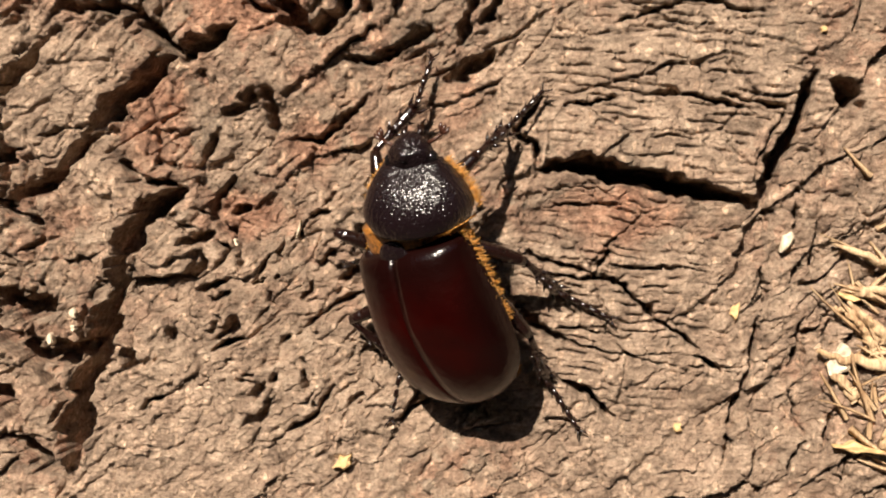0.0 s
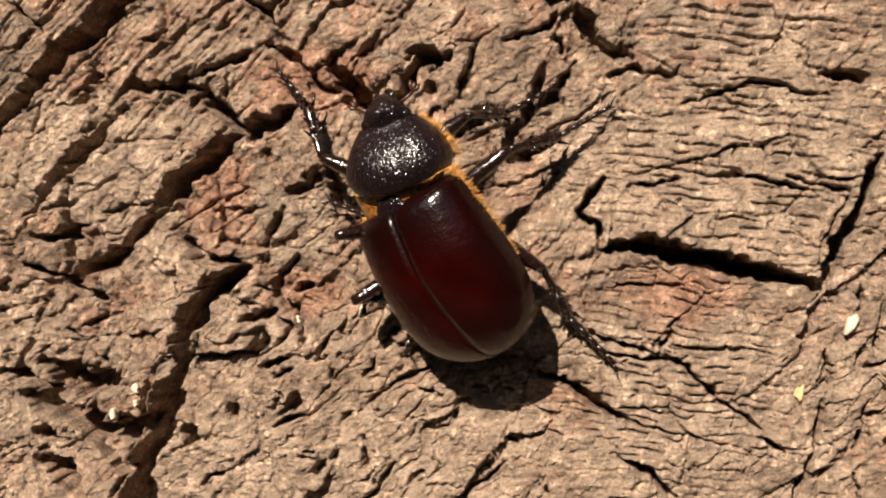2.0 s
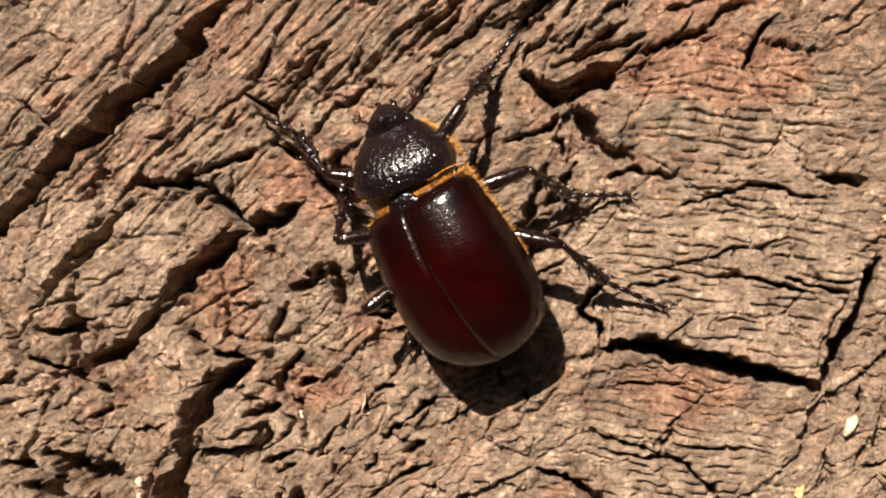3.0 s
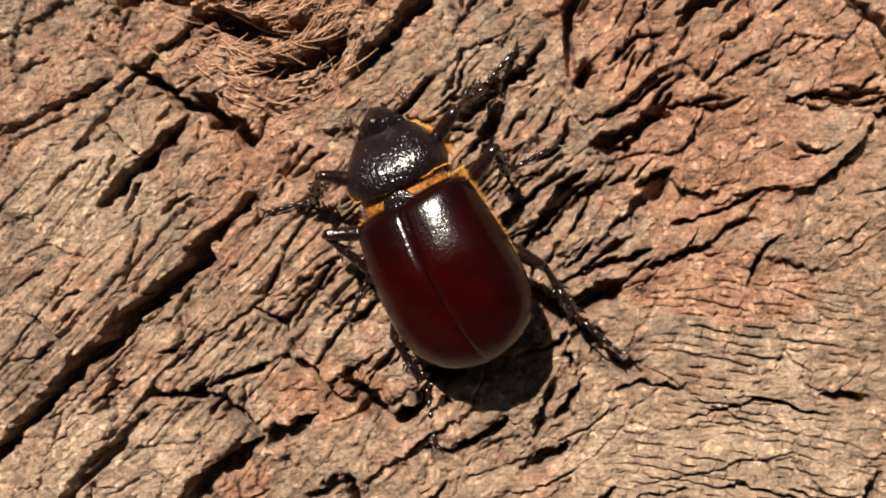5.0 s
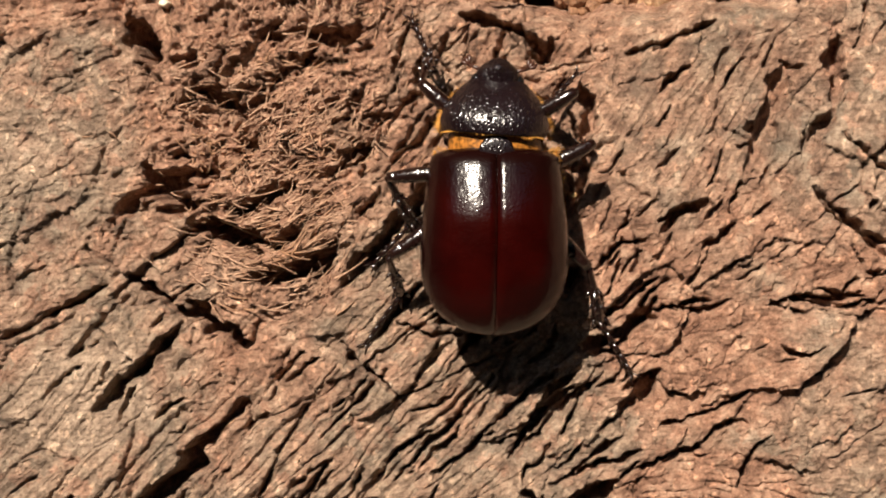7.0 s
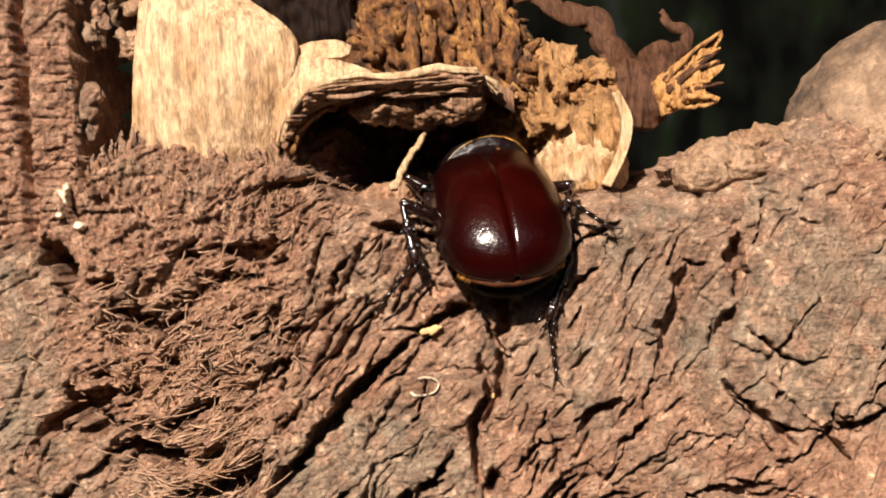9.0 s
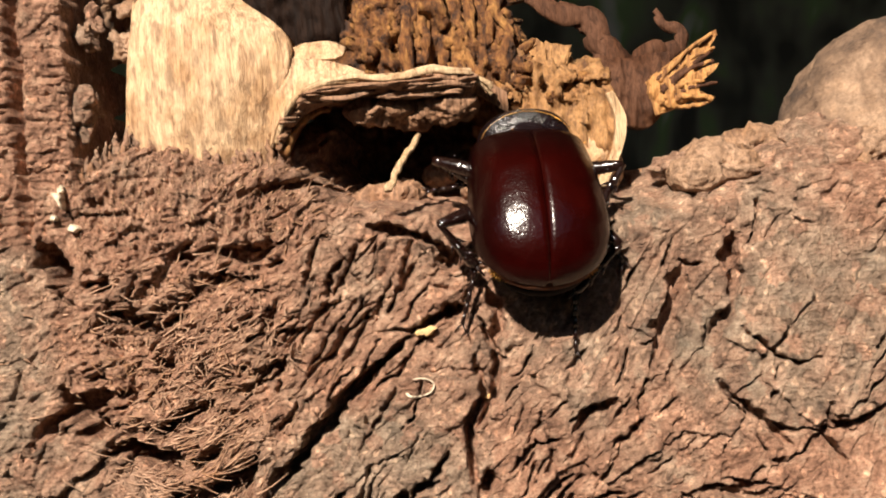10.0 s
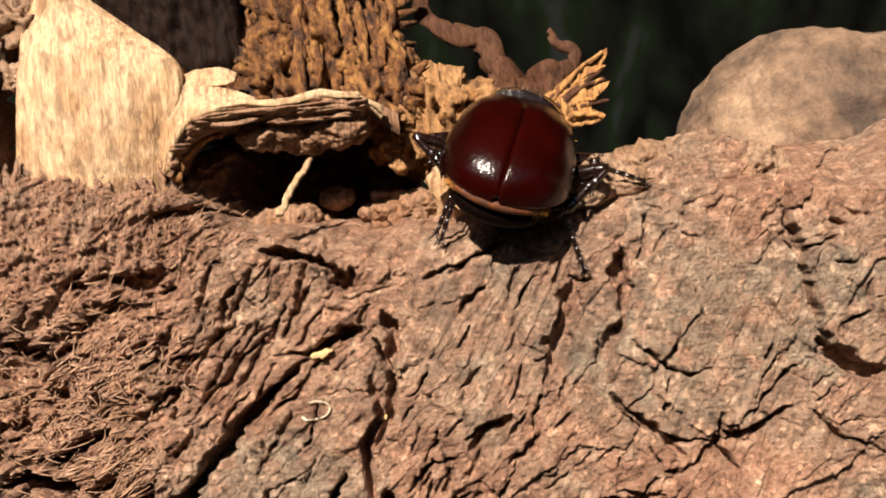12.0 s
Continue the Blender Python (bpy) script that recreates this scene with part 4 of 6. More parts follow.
def rough_tube(points, radius, seed, sides=10, n=26, flat=0.7, ends=(1.0, 0.3)):
    """A gnarled strand, in world metres."""
    pts, rad = [], []
    for i in range(n + 1):
        t = i / n
        p = along(points, t) + 0.8 * radius * Vector((noise.noise(Vector((7 * t, seed, 0))), noise.noise(Vector((7 * t, seed, 5))), noise.noise(Vector((7 * t, seed, 9)))))
        pts.append(p)
        rad.append(radius * (ends[0] + (ends[1] - ends[0]) * t) * (1 + 0.35 * noise.noise(Vector((11 * t, seed, 3)))))
    rings = []
    for i, p in enumerate(pts):
        d = (pts[min(n, i + 1)] - pts[max(0, i - 1)]).normalized()
        u = d.cross(Vector((0, 1, 0)))
        u = (Vector((1, 0, 0)) if u.length < 1e-3 else u).normalized()
        w = u.cross(d)
        rings.append([p + rad[i] * (1 + 0.5 * noise.noise(Vector((2.2 * math.cos(2 * math.pi * k / sides), 2.2 * math.sin(2 * math.pi * k / sides), seed + 0.12 * i))) + 0.25 * noise.noise(Vector((6 * math.cos(2 * math.pi * k / sides), 6 * math.sin(2 * math.pi * k / sides), seed + 0.4 * i)))) * (math.cos(2 * math.pi * k / sides) * u + flat * math.sin(2 * math.pi * k / sides) * w) for k in range(sides)])
    bm = bmesh.new()
    vs = [[bm.verts.new(world_mm(p)) for p in r] for r in rings]
    for a, b in zip(vs, vs[1:]):
        for i in range(sides):
            bm.faces.new((a[i], a[(i + 1) % sides], b[(i + 1) % sides], b[i]))
    bm.faces.new(vs[0][::-1])
    bm.faces.new(vs[-1])
    bmesh.ops.recalc_face_normals(bm, faces=bm.faces)
    return bm


def strand(name, points, radius, mat, seed, parent=trunk, label="", **more):
    return part(name, rough_tube(points, radius, seed, **more), mat, parent, label)


# pale split wood beside the bark, and its torn lobe
slab("split_wood", [(-31.1, 4.5, 105.2), (-30.3, 4.0, 110.2), (-29.8, 4.0, 115.0), (-29.0, 4.5, 120.5), (-28.4, 5.5, 124.8), (-26.7, 7.0, 129.5)],
     [(-14.4, 6.0, 102.6), (-12.4, 4.5, 108.5), (-10.2, 4.0, 113.7), (-10.2, 4.5, 118.5), (-15.1, 6.0, 123.2), (-22.2, 8.0, 129.4)], 5, PALE, 3, 0.35, 70, 50, 2.0, label="pale yellow split sapwood with dark flecks")
slab("split_wood", [(-11.3, 4.5, 115.9), (-7.7, 4.5, 115.1), (-5.7, 4.5, 114.8), (-3.4, 4.5, 114.1), (-1.0, 4.0, 112.9)],
     [(-13.2, 4.0, 105.0), (-11.0, 3.0, 108.9), (-7.6, 2.5, 110.5), (-4.1, 3.0, 111.2), (-1.1, 3.5, 111.3)], 5, PALE, 5, 0.55, 60, 40, 0.4, label="torn lobe of pale wood")
slab("split_wood", [(-9.9, 6.5, 117.1), (-7.9, 7.0, 117.6), (-5.1, 7.0, 117.5), (-3.4, 7.5, 116.7)], [(-9.5, 5.0, 115.4), (-7.5, 5.0, 115.1), (-4.8, 5.5, 115.1), (-3.7, 6.0, 115.5)], 1.2, PALE, 6, 0.6, 30, 16, 0)
strand("split_wood", [(-11.6, 3.0, 104.3), (-10.6, 3.0, 106.4), (-8.8, 3.5, 108.2), (-6.0, 5.0, 109.3)], 0.9, OCHRE, 7, ends=(0.9, 0.6), n=30, sides=14)
# wood behind the sapwood, with its shade painted as near-black colour
slab("split_wood", [(-24.3, 13.0, 134.0), (-14.5, 14.0, 132.3), (-3.0, 15.0, 131.9)], [(-17.2, 13.0, 120.0), (-11.2, 14.0, 117.2), (-4.7, 15.0, 114.7)], 4, SHADEWOOD, 9, 1.6, 50, 30, label="brown wood with shade put into its colour")
# the gnarled strip that roofs the hollow
slab("wood_strip", [(-12.1, 2.5, 106.2), (-10.7, 1.5, 108.5), (-7.9, 1.0, 110.6), (-2.4, 0.8, 111.4), (2.9, 0.8, 111.2), (8.8, 1.2, 111.6), (12.5, 2.0, 110.9)],
     [(-11.2, 3.0, 104.9), (-9.7, 2.5, 107.2), (-6.8, 2.0, 109.2), (-2.1, 1.5, 109.8), (2.4, 2.0, 109.0), (7.4, 2.0, 108.9), (11.7, 2.5, 109.0)], 5, BROWN, 25, 1.3, 110, 26, 0.7, label="gnarled weathered wood strip", level=True)
for k in range(5):
    a = random.Random(k + 300)
    pts = [(-11.9, 2.0, 104.7), (-10.4, 1.5, 107.6), (-7.7, 1.0, 109.5), (-2.6, 0.5, 109.9), (2.7, 0.5, 109.7), (8.0, 1.0, 110.0), (11.6, 2.0, 109.7), (13.9, 4.0, 108.0)]
    first, last = a.choice((0, 0, 1, 2)), a.choice((6, 7, 8, 8))
    dz, dy = a.uniform(-0.6, 1.6), a.uniform(-0.9, 0.2)
    strand("wood_strip", [(p[0], p[1] + dy + a.uniform(-0.4, 0.4), p[2] + dz * min(1, i / 2) + a.uniform(-0.5, 0.5)) for i, p in enumerate(pts)][first:last], a.uniform(0.22, 0.5), STRAW if dz > 0.5 else BROWN, 20 + k, label="gnarled weathered wood strip", ends=(0.6, 0.9), sides=20, n=60)
# deep shelf behind the strip, added to keep the sun out of the hollow
roof = [(-11.1, 4.0, 108.0), (-8.2, 4.0, 109.4), (-3.0, 3.5, 109.8), (2.5, 3.5, 109.6), (7.9, 4.0, 109.8), (12.5, 5.0, 108.8), (15.7, 6.0, 106.5)]
bm = bmesh.new()
lanes = [[bm.verts.new(world_mm((p[0], p[1] + 5.5 * j, p[2] + 0.6 * j + 0.6 * noise.noise(Vector((p[0] * 0.3, j, h)))) ) + Vector((0, 0, h * MM))) for j in range(8)] for h in (0, 2.5) for p in roof]
for h in (0, 7):
    for i in range(6):
        for j in range(7):
            bm.faces.new((lanes[h + i][j], lanes[h + i + 1][j], lanes[h + i + 1][j + 1], lanes[h + i][j + 1]))
for i in range(6):
    bm.faces.new((lanes[i][0], lanes[i + 1][0], lanes[8 + i][0], lanes[7 + i][0]))
bmesh.ops.recalc_face_normals(bm, faces=bm.faces)
part("hollow_sun_block", bm, BROWN, trunk)
# dark broken wood inside the hollow
for k in range(9):
    a = random.Random(k + 40)
    lump("hollow_wood", (-4 + 2.6 * k + a.uniform(-1, 1), 13 + a.uniform(0, 5), 100.5 - 0.45 * k + a.uniform(-3, 2.5)), (a.uniform(1.5, 3.5), 2.5, a.uniform(0.7, 1.6)), BROWN, 60 + k, 0.9, 0.6, 5)
for p, r in (((0.8, 5.0, 108.4), (4.0, 2.0, 1.3)), ((4.5, 6.0, 107.7), (2.6, 1.8, 1.4)), ((8.3, 5.0, 108.1), (3.0, 2.0, 1.5))):
    lump("hollow_wood", p, r, BROWN, 66 + r[0], 0.9, 0.6, 5)
lump("bark_shred", (-29.7, 9.0, 126.7), (4.2, 3.0, 3.6), CREST, 76, 0.7, 0.35, 5, cubes=0.3)
lump("bark_shred", (-30.4, 7.0, 119.2), (1.6, 1.4, 1.6), CREST, 77, 0.8, 0.5, 5, cubes=0.4)
# brown-rotted wood
lump("rotten_wood", (6.0, 20.0, 122.7), (9.6, 7, 11.5), CRUMB, 4, 0.5, 0.16, 6, label="orange brown crumbling rotten wood", cubes=0.34, tall=0.28)
lump("rotten_wood", (1.4, 15.0, 116.7), (5.5, 4, 4.2), CRUMB, 8, 0.5, 0.3, 5, cubes=0.5)
lump("rotten_wood", (13.5, 15.0, 113.6), (5.2, 4, 4.4), CRUMB, 9, 0.5, 0.3, 5, cubes=0.5)
lump("rotten_wood", (20.5, 16.5, 107.6), (8.0, 5, 6.4), SAND, 12, 0.45, 0.2, 6, label="ochre crumbling wood block", cubes=0.34, tall=0.7)
for k in range(26):
    a = random.Random(k + 430)
    q = a.uniform(0.4, 0.9)
    lump("rotten_crumb", (a.uniform(13.5, 29.0), 11.5 + a.uniform(-1.0, 1.2), a.uniform(103.5, 111.5)), (q * 1.2, q, q), SAND if k % 3 else CRUMB, 440 + k, 1.3, 0.8, 4, cubes=0.7)
slab("rotten_wood", [(15.9, 13.0, 114.3), (16.6, 12.8, 110.2), (17.7, 12.5, 106.2), (20.1, 12.2, 102.0), (21.4, 12.0, 96.8)],
     [(21.9, 13.0, 112.6), (27.7, 12.2, 110.5), (29.8, 11.5, 105.9), (29.1, 10.8, 101.0), (26.5, 10.0, 96.3)], 5, SAND, 13, 1.1, 56, 44, 1.2, label="sandy ochre rotten wood block")
lump("rotten_wood", (23.6, 13.0, 99.4), (4.6, 3.0, 4.4), PALE, 14, 0.5, 0.3, 5, label="pale broken wood")
slab("wood_strip", [(28.7, 9.0, 108.3), (29.9, 8.0, 104.6), (28.9, 8.0, 100.6), (26.5, 7.0, 96.6)], [(27.9, 10.0, 108.2), (28.7, 9.0, 104.7), (27.8, 9.0, 100.9), (25.5, 8.0, 97.1)], 3, STRAW, 15, 0.2, 24, 6)
left_top, right_top, left_low, right_low = (Vector(p) for p in ((-2.9, 19.0, 130.2), (16.7, 19.0, 128.1), (-2.2, 12.0, 114.2), (16.5, 12.0, 110.7)))
for k in range(54):
    a = random.Random(k + 900)
    u = (k + a.uniform(-0.4, 0.4)) / 53
    up, low = left_top.lerp(right_top, u), left_low.lerp(right_low, u)
    t0, t1 = a.choice((0.0, 0.0, 0.2, 0.45)), a.choice((1.0, 0.9, 0.7))
    out = Vector((0, a.uniform(-2.5, 1.5), 0))
    path = [up.lerp(low, t0 + (t1 - t0) * q / 4) + out + Vector((a.uniform(-0.7, 0.7), a.uniform(-0.9, 0.9), 0)) for q in range(5)]
    strand("rotten_wood", path, a.uniform(0.35, 0.95), CRUMB, 920 + k, n=34, sides=12, flat=0.9, ends=(0.7, 1.0))
# curled bark with frayed ends
strand("bark_curl", [(20.1, 26.0, 127.1), (21.9, 24.0, 122.2), (26.3, 23.0, 120.6), (29.1, 22.0, 117.2), (30.4, 21.0, 113.5), (33.1, 20.0, 107.9)], 1.5, DARKWOOD, 31, label="dark curled bark strip", ends=(0.7, 1.5), flat=0.4, n=44, sides=16)
strand("bark_curl", [(36.9, 24.0, 120.4), (37.7, 23.0, 118.4), (39.8, 22.5, 116.5), (38.9, 22.0, 114.5), (35.7, 21.0, 113.8), (32.0, 20.0, 111.7)], 0.9, DARKWOOD, 32, ends=(0.5, 1.7), flat=0.4, n=44, sides=16)
slab("bark_curl", [(27.9, 21.0, 114.9), (31.4, 20.0, 113.7), (35.2, 20.0, 114.0), (37.8, 20.0, 114.0)], [(27.6, 18.0, 106.3), (31.1, 18.0, 104.5), (34.0, 18.0, 104.2), (36.6, 19.0, 106.6)], 2, DARKWOOD, 33, 0.9, 40, 30, 1.2)
for k, (a, b) in enumerate(((([(34.3, 18.5, 110.5), (38.1, 18.0, 112.8), (41.4, 18.0, 114.9), (43.7, 18.0, 116.0)]), [(34.8, 18.0, 108.3), (38.7, 17.0, 110.4), (41.6, 17.0, 112.5), (43.3, 17.0, 114.8)]),
                          ([(34.4, 18.0, 109.0), (38.4, 17.0, 109.7), (41.2, 16.5, 110.9), (43.3, 16.5, 111.4)], [(34.9, 17.5, 106.6), (38.4, 16.5, 107.9), (40.7, 16.0, 109.1), (42.7, 16.0, 110.5)]),
                          ([(34.9, 18.0, 107.6), (38.2, 17.0, 108.0), (40.5, 16.5, 108.0), (42.1, 16.0, 107.0)], [(35.2, 17.5, 105.9), (37.9, 16.5, 106.7), (40.0, 16.0, 107.0), (41.7, 15.5, 106.4)]))):
    slab("frayed_fibre", a, b, 1.3, OCHRE, 70 + k, 0.9, 34, 14, 0.2, label="frayed ochre wood fibre")
slab("frayed_fibre", [(33.6, 18.0, 109.8), (36.8, 17.5, 111.7), (40.7, 17.0, 113.8)], [(34.8, 17.5, 105.5), (37.7, 17.0, 106.3), (40.4, 16.5, 107.6)], 1.5, OCHRE, 77, 1.0, 40, 30, 0.4, label="frayed ochre wood fibre")
for k in range(16):
    r = random.Random(k + 60)
    u = r.random()
    a, c = Vector((35.5, 17.0, 110.2)).lerp(Vector((36.2, 16.5, 106.4)), u), Vector((43.6, 17.0, 116.1)).lerp(Vector((41.9, 15.5, 105.8)), u) + Vector((r.uniform(-1.5, 0.6), r.uniform(-0.5, 0.5), r.uniform(-0.6, 0.6)))
    strand("frayed_fibre", [a, a.lerp(c, 0.5) + Vector((0, r.uniform(-0.8, 0.2), r.uniform(-0.5, 0.8))), c], r.uniform(0.22, 0.45), OCHRE if k % 4 else DARKWOOD, 740 + k, n=20, sides=8, ends=(1.0, 0.6), label="frayed ochre wood fibre")
# rough wall inside the hollow
slab("inner_wood", [(-13.8, 24.0, 108.9), (-7.9, 31.0, 112.0), (-0.4, 34.0, 112.1), (7.3, 34.0, 112.0), (17.6, 32.0, 109.9)],
     [(-14.2, 22.0, 101.0), (-7.2, 28.0, 97.9), (-0.9, 31.0, 93.3), (6.3, 31.0, 90.4), (15.8, 30.0, 89.5)], 8, BROWN, 38, 2.2, 70, 40, level=True)
# brown wood inside, behind the rim
slab("inner_wood", [(10.8, 14.0, 100.7), (19.5, 16.0, 100.0), (26.8, 17.0, 99.3), (32.0, 18.0, 98.9), (41.3, 20.0, 100.5), (52.7, 21.0, 100.8), (67.7, 22.0, 100.5), (78.7, 22.0, 100.1)],
     [(10.0, 14.0, 91.3), (18.6, 14.0, 90.5), (25.8, 14.0, 90.6), (30.7, 14.0, 90.1), (39.3, 14.0, 90.7), (50.0, 14.0, 91.1), (64.0, 14.0, 90.5), (74.4, 14.0, 89.5)], 12, BROWN, 36, 1.2, 60, 24, level=True)
# rounded burl and the rubble before it
lump("burl", (75.2, 34.0, 100.0), (19.8, 14, 16.9), BURL, 51, 0.13, 0.10, 6, label="smooth rounded bark-covered burl")
for k, (p, r) in enumerate((((35.3, 9.0, 98.0), 3.0), ((39.8, 12.0, 99.0), 2.8), ((44.5, 14.0, 100.1), 3.4), ((48.2, 15.0, 99.8), 3.0), ((44.5, 9.0, 97.1), 4.0), ((52.1, 14.0, 98.8), 4.2), ((55.7, 12.0, 97.6), 5.0), ((37.1, 6.0, 96.9), 2.4), ((41.3, 8.0, 97.9), 3.0), ((48.8, 7.0, 96.8), 3.4), ((58.5, 10.0, 97.5), 5.0))):
    lump("bark_knob", p, (r * 1.35, r, r * 0.85), CREST if k % 3 else RIMBARK, 80 + k, 0.45, 0.28, 5, cubes=0.07)
strand("splinter", [(0.9, -0.5, 98.2), (1.8, 0.5, 100.2), (3.4, 2.0, 102.5), (4.8, 4.0, 104.7)], 0.5, STRAW, 90, label="pale splinter", ends=(1.0, 0.6), n=16)
# ragged teeth of bark along the edge before the pale wood
for k in range(44):
    a = random.Random(k + 1200)
    x = -36.0 + 25.5 * (k + a.uniform(-0.4, 0.4)) / 43
    z = float(np.interp(x, [p[0] for p in RIM], [p[1] for p in RIM])) - 1.6
    foot = over_bark(x, z)
    tall = a.choice((0.8, 1.2, 1.8, 2.6)) * a.uniform(0.8, 1.2)
    lean = a.uniform(-0.5, 0.5)
    strand("bark_tooth", [foot + Vector((0, 0.6, -1.2)), foot + Vector((0.3 * lean, -0.2, 0.4 * tall)), foot + Vector((lean, 0.2, tall))], a.uniform(0.35, 0.7), RIMBARK if k % 3 else BROWN, 1210 + k, n=14, sides=9, flat=0.5, ends=(1.3, 0.08))
# uneven torn edge of the left-hand bark
for k in range(7):
    a = random.Random(k + 700)
    y_ = a.uniform(0, 1)
    p = Vector((-32.7, 5.0, 124.4)).lerp(Vector((-37.6, 3.0, 105.4)), y_) + Vector((a.uniform(-1.5, 1.5), a.uniform(-1, 2), 0))
    q = a.uniform(0.6, 1.2)
    lump("bark_shred", p, (q, q, 1.6 * q), RIMBARK, 710 + k, 0.9, 0.5, 4, cubes=0.5)

# ---- fibres, crumbs and chips ----
def fibres(name, count, place, mat, seed, label):
    """Many thin fibres in one mesh; place gives root, way, length and thickness."""
    r = random.Random(seed)
    verts, faces = [], []
    for _ in range(count):
        root, way, bend, length, thick = place(r)
        w = Vector(way).normalized()
        side = w.cross(Vector((0, 1, 0))).normalized()
        for k in range(5):
            t = k / 4
            c = root + w * length * t + Vector(bend) * t * t * length
            q = thick * (1 - 0.75 * t)
            for o in (side * q, -side * q, Vector((0, -1.2 * q, 0))):
                verts.append(tuple(world_mm(c + o)))
            if k:
                b = len(verts) - 6
                for i in range(3):
                    faces.append((b + i, b + (i + 1) % 3, b + 3 + (i + 1) % 3, b + 3 + i))
    ob = mesh_object(name, verts, faces, mat)
    ob.parent = trunk
    return tagged(ob, label, kind="stuff")


def nest_fibre(r):
    x, z = (-24.5, 80.9)
    x += r.gauss(0, 6.5)
    z += r.gauss(0, 6.5)
    an = 0.35 * (x - (-27.8, 81.0)[0]) / 7 + r.gauss(0.2, 0.8)
    return over_bark(x, z, 0.1), (math.cos(an), -r.uniform(0.0, 0.15), math.sin(an)), (r.uniform(-0.6, 0.6), r.uniform(-0.05, 0.1), r.uniform(-0.3, 0.5)), r.uniform(0.8, 2.4), r.uniform(0.07, 0.17)


def ledge_fibre(r):
    x, z = (-25.7, 68.5)
    x += r.gauss(0, 4.5)
    z += r.gauss(0, 3.0)
    an = 0.06 * (x - (-25.7, 68.5)[0]) + r.gauss(0.0, 0.3)
    return over_bark(x, z, 0.2), (math.cos(an), -r.uniform(0.0, 0.4), math.sin(an)), (0, 0.1, 0.2), r.uniform(1.2, 4.5), r.uniform(0.07, 0.18)


def torn_edge(r):
    x = r.uniform((-36.6, 104.4)[0], (-11.3, 102.1)[0])
    z = float(np.interp(x, [p[0] for p in RIM], [p[1] for p in RIM])) - r.uniform(-0.8, 11.0)
    an = math.pi / 2 - 0.045 * (x + 24) + r.gauss(0, 0.35)
    return over_bark(x, z, 0.05), (math.cos(an), -r.uniform(0.0, 0.06), math.sin(an)), (r.uniform(-0.4, 0.4), r.uniform(0, 0.1), 0), r.uniform(0.35, 1.1), r.uniform(0.04, 0.10)


def ridge_fibre(r):
    x, z = (-10.3, 99.3)
    x += r.gauss(0, 5.5)
    z += r.gauss(0, 3.2)
    an = 0.5 + r.gauss(0, 0.35)
    return over_bark(x, z, 0.1), (math.cos(an), -r.uniform(0.0, 0.3), math.sin(an)), (0, 0.05, -0.2), r.uniform(0.7, 1.9), r.uniform(0.08, 0.2)


fibres("bark_fibre_mat", 900, nest_fibre, REDFIBRE, 1, "matted red-brown bark fibres")
fibres("bark_fibre_mat", 330, ledge_fibre, REDFIBRE, 2, "frayed red-brown fibres over dark hollows")
fibres("bark_fibre_mat", 800, torn_edge, REDFIBRE, 3, "torn fibrous bark edge")
fibres("bark_fibre_mat", 120, torn_edge, PALE, 6, "torn fibrous grey bark edge")
fibres("bark_fibre_mat", 130, ridge_fibre, BROWN, 4, "dark matted bark fibres")


def straw_fibre(r):
    x, z = (46.3, -11.9)
    x += r.gauss(1.0, 2.4)
    z += r.gauss(0, 6.0)
    an = r.choice((1.9, 2.2, 0.4, 2.9, 5.2)) + r.gauss(0, 0.3)
    return over_bark(x, z, 0.5), (math.cos(an), -0.15, math.sin(an)), (0, 0.05, r.uniform(-0.2, 0.2)), r.uniform(3, 8), r.uniform(0.18, 0.5)


for k in range(9):
    a = random.Random(k + 500)
    x, z = (46.3, -11.9)
    x, z, an = x + a.uniform(-2.5, 5), z + a.uniform(-12, 11), a.choice((1.9, 2.3, 0.2, 2.9)) + a.uniform(-0.3, 0.3)
    ln = a.uniform(4, 9)
    strand("straw_shred", [over_bark(x, z, 0.6), over_bark(x + ln / 2 * math.cos(an), z + ln / 2 * math.sin(an), 1.5), over_bark(x + ln * math.cos(an), z + ln * math.sin(an), 1.0)], a.uniform(0.4, 0.9), STRAW, 510 + k, n=18, label="dry ochre bark shred")
fibres("straw", 46, straw_fibre, STRAW, 5, "dry straw-coloured bark shreds")


def flake(name, x, z, wide, high, turn, mat, label, out=0.35, seed=0):
    """A small irregular chip that lies on the bark."""
    r = random.Random(seed + 7)
    bm = bmesh.new()
    c, s = math.cos(turn), math.sin(turn)
    ring = []
    for k in range(11):
        a = 2 * math.pi * k / 11
        q = r.uniform(0.45, 1.15)
        ring.append((wide / 2 * q * math.cos(a), high / 2 * q * math.sin(a)))
    base = over_bark(x, z)
    low = min(over_bark(x + u * c - v * s, z + u * s + v * c).y for u, v in ring)
    layers = []
    for lift, k in ((-0.5, 1.0), (out, 1.0), (out + 0.25, 0.7)):
        layers.append([bm.verts.new(world_mm((x + k * (u * c - v * s), min(base.y, low + 0.25) - lift - 0.12 * r.random(), z + k * (u * s + v * c)))) for u, v in ring])
    for a, b in zip(layers, layers[1:]):
        for i in range(11):
            bm.faces.new((a[i], a[(i + 1) % 11], b[(i + 1) % 11], b[i]))
    bm.faces.new(layers[0][::-1])
    bm.faces.new(layers[-1])
    bmesh.ops.recalc_face_normals(bm, faces=bm.faces)
    return tagged(part(name, bm, mat, smooth=False), label, "wood chip", "pale chips and crumbs on the bark")


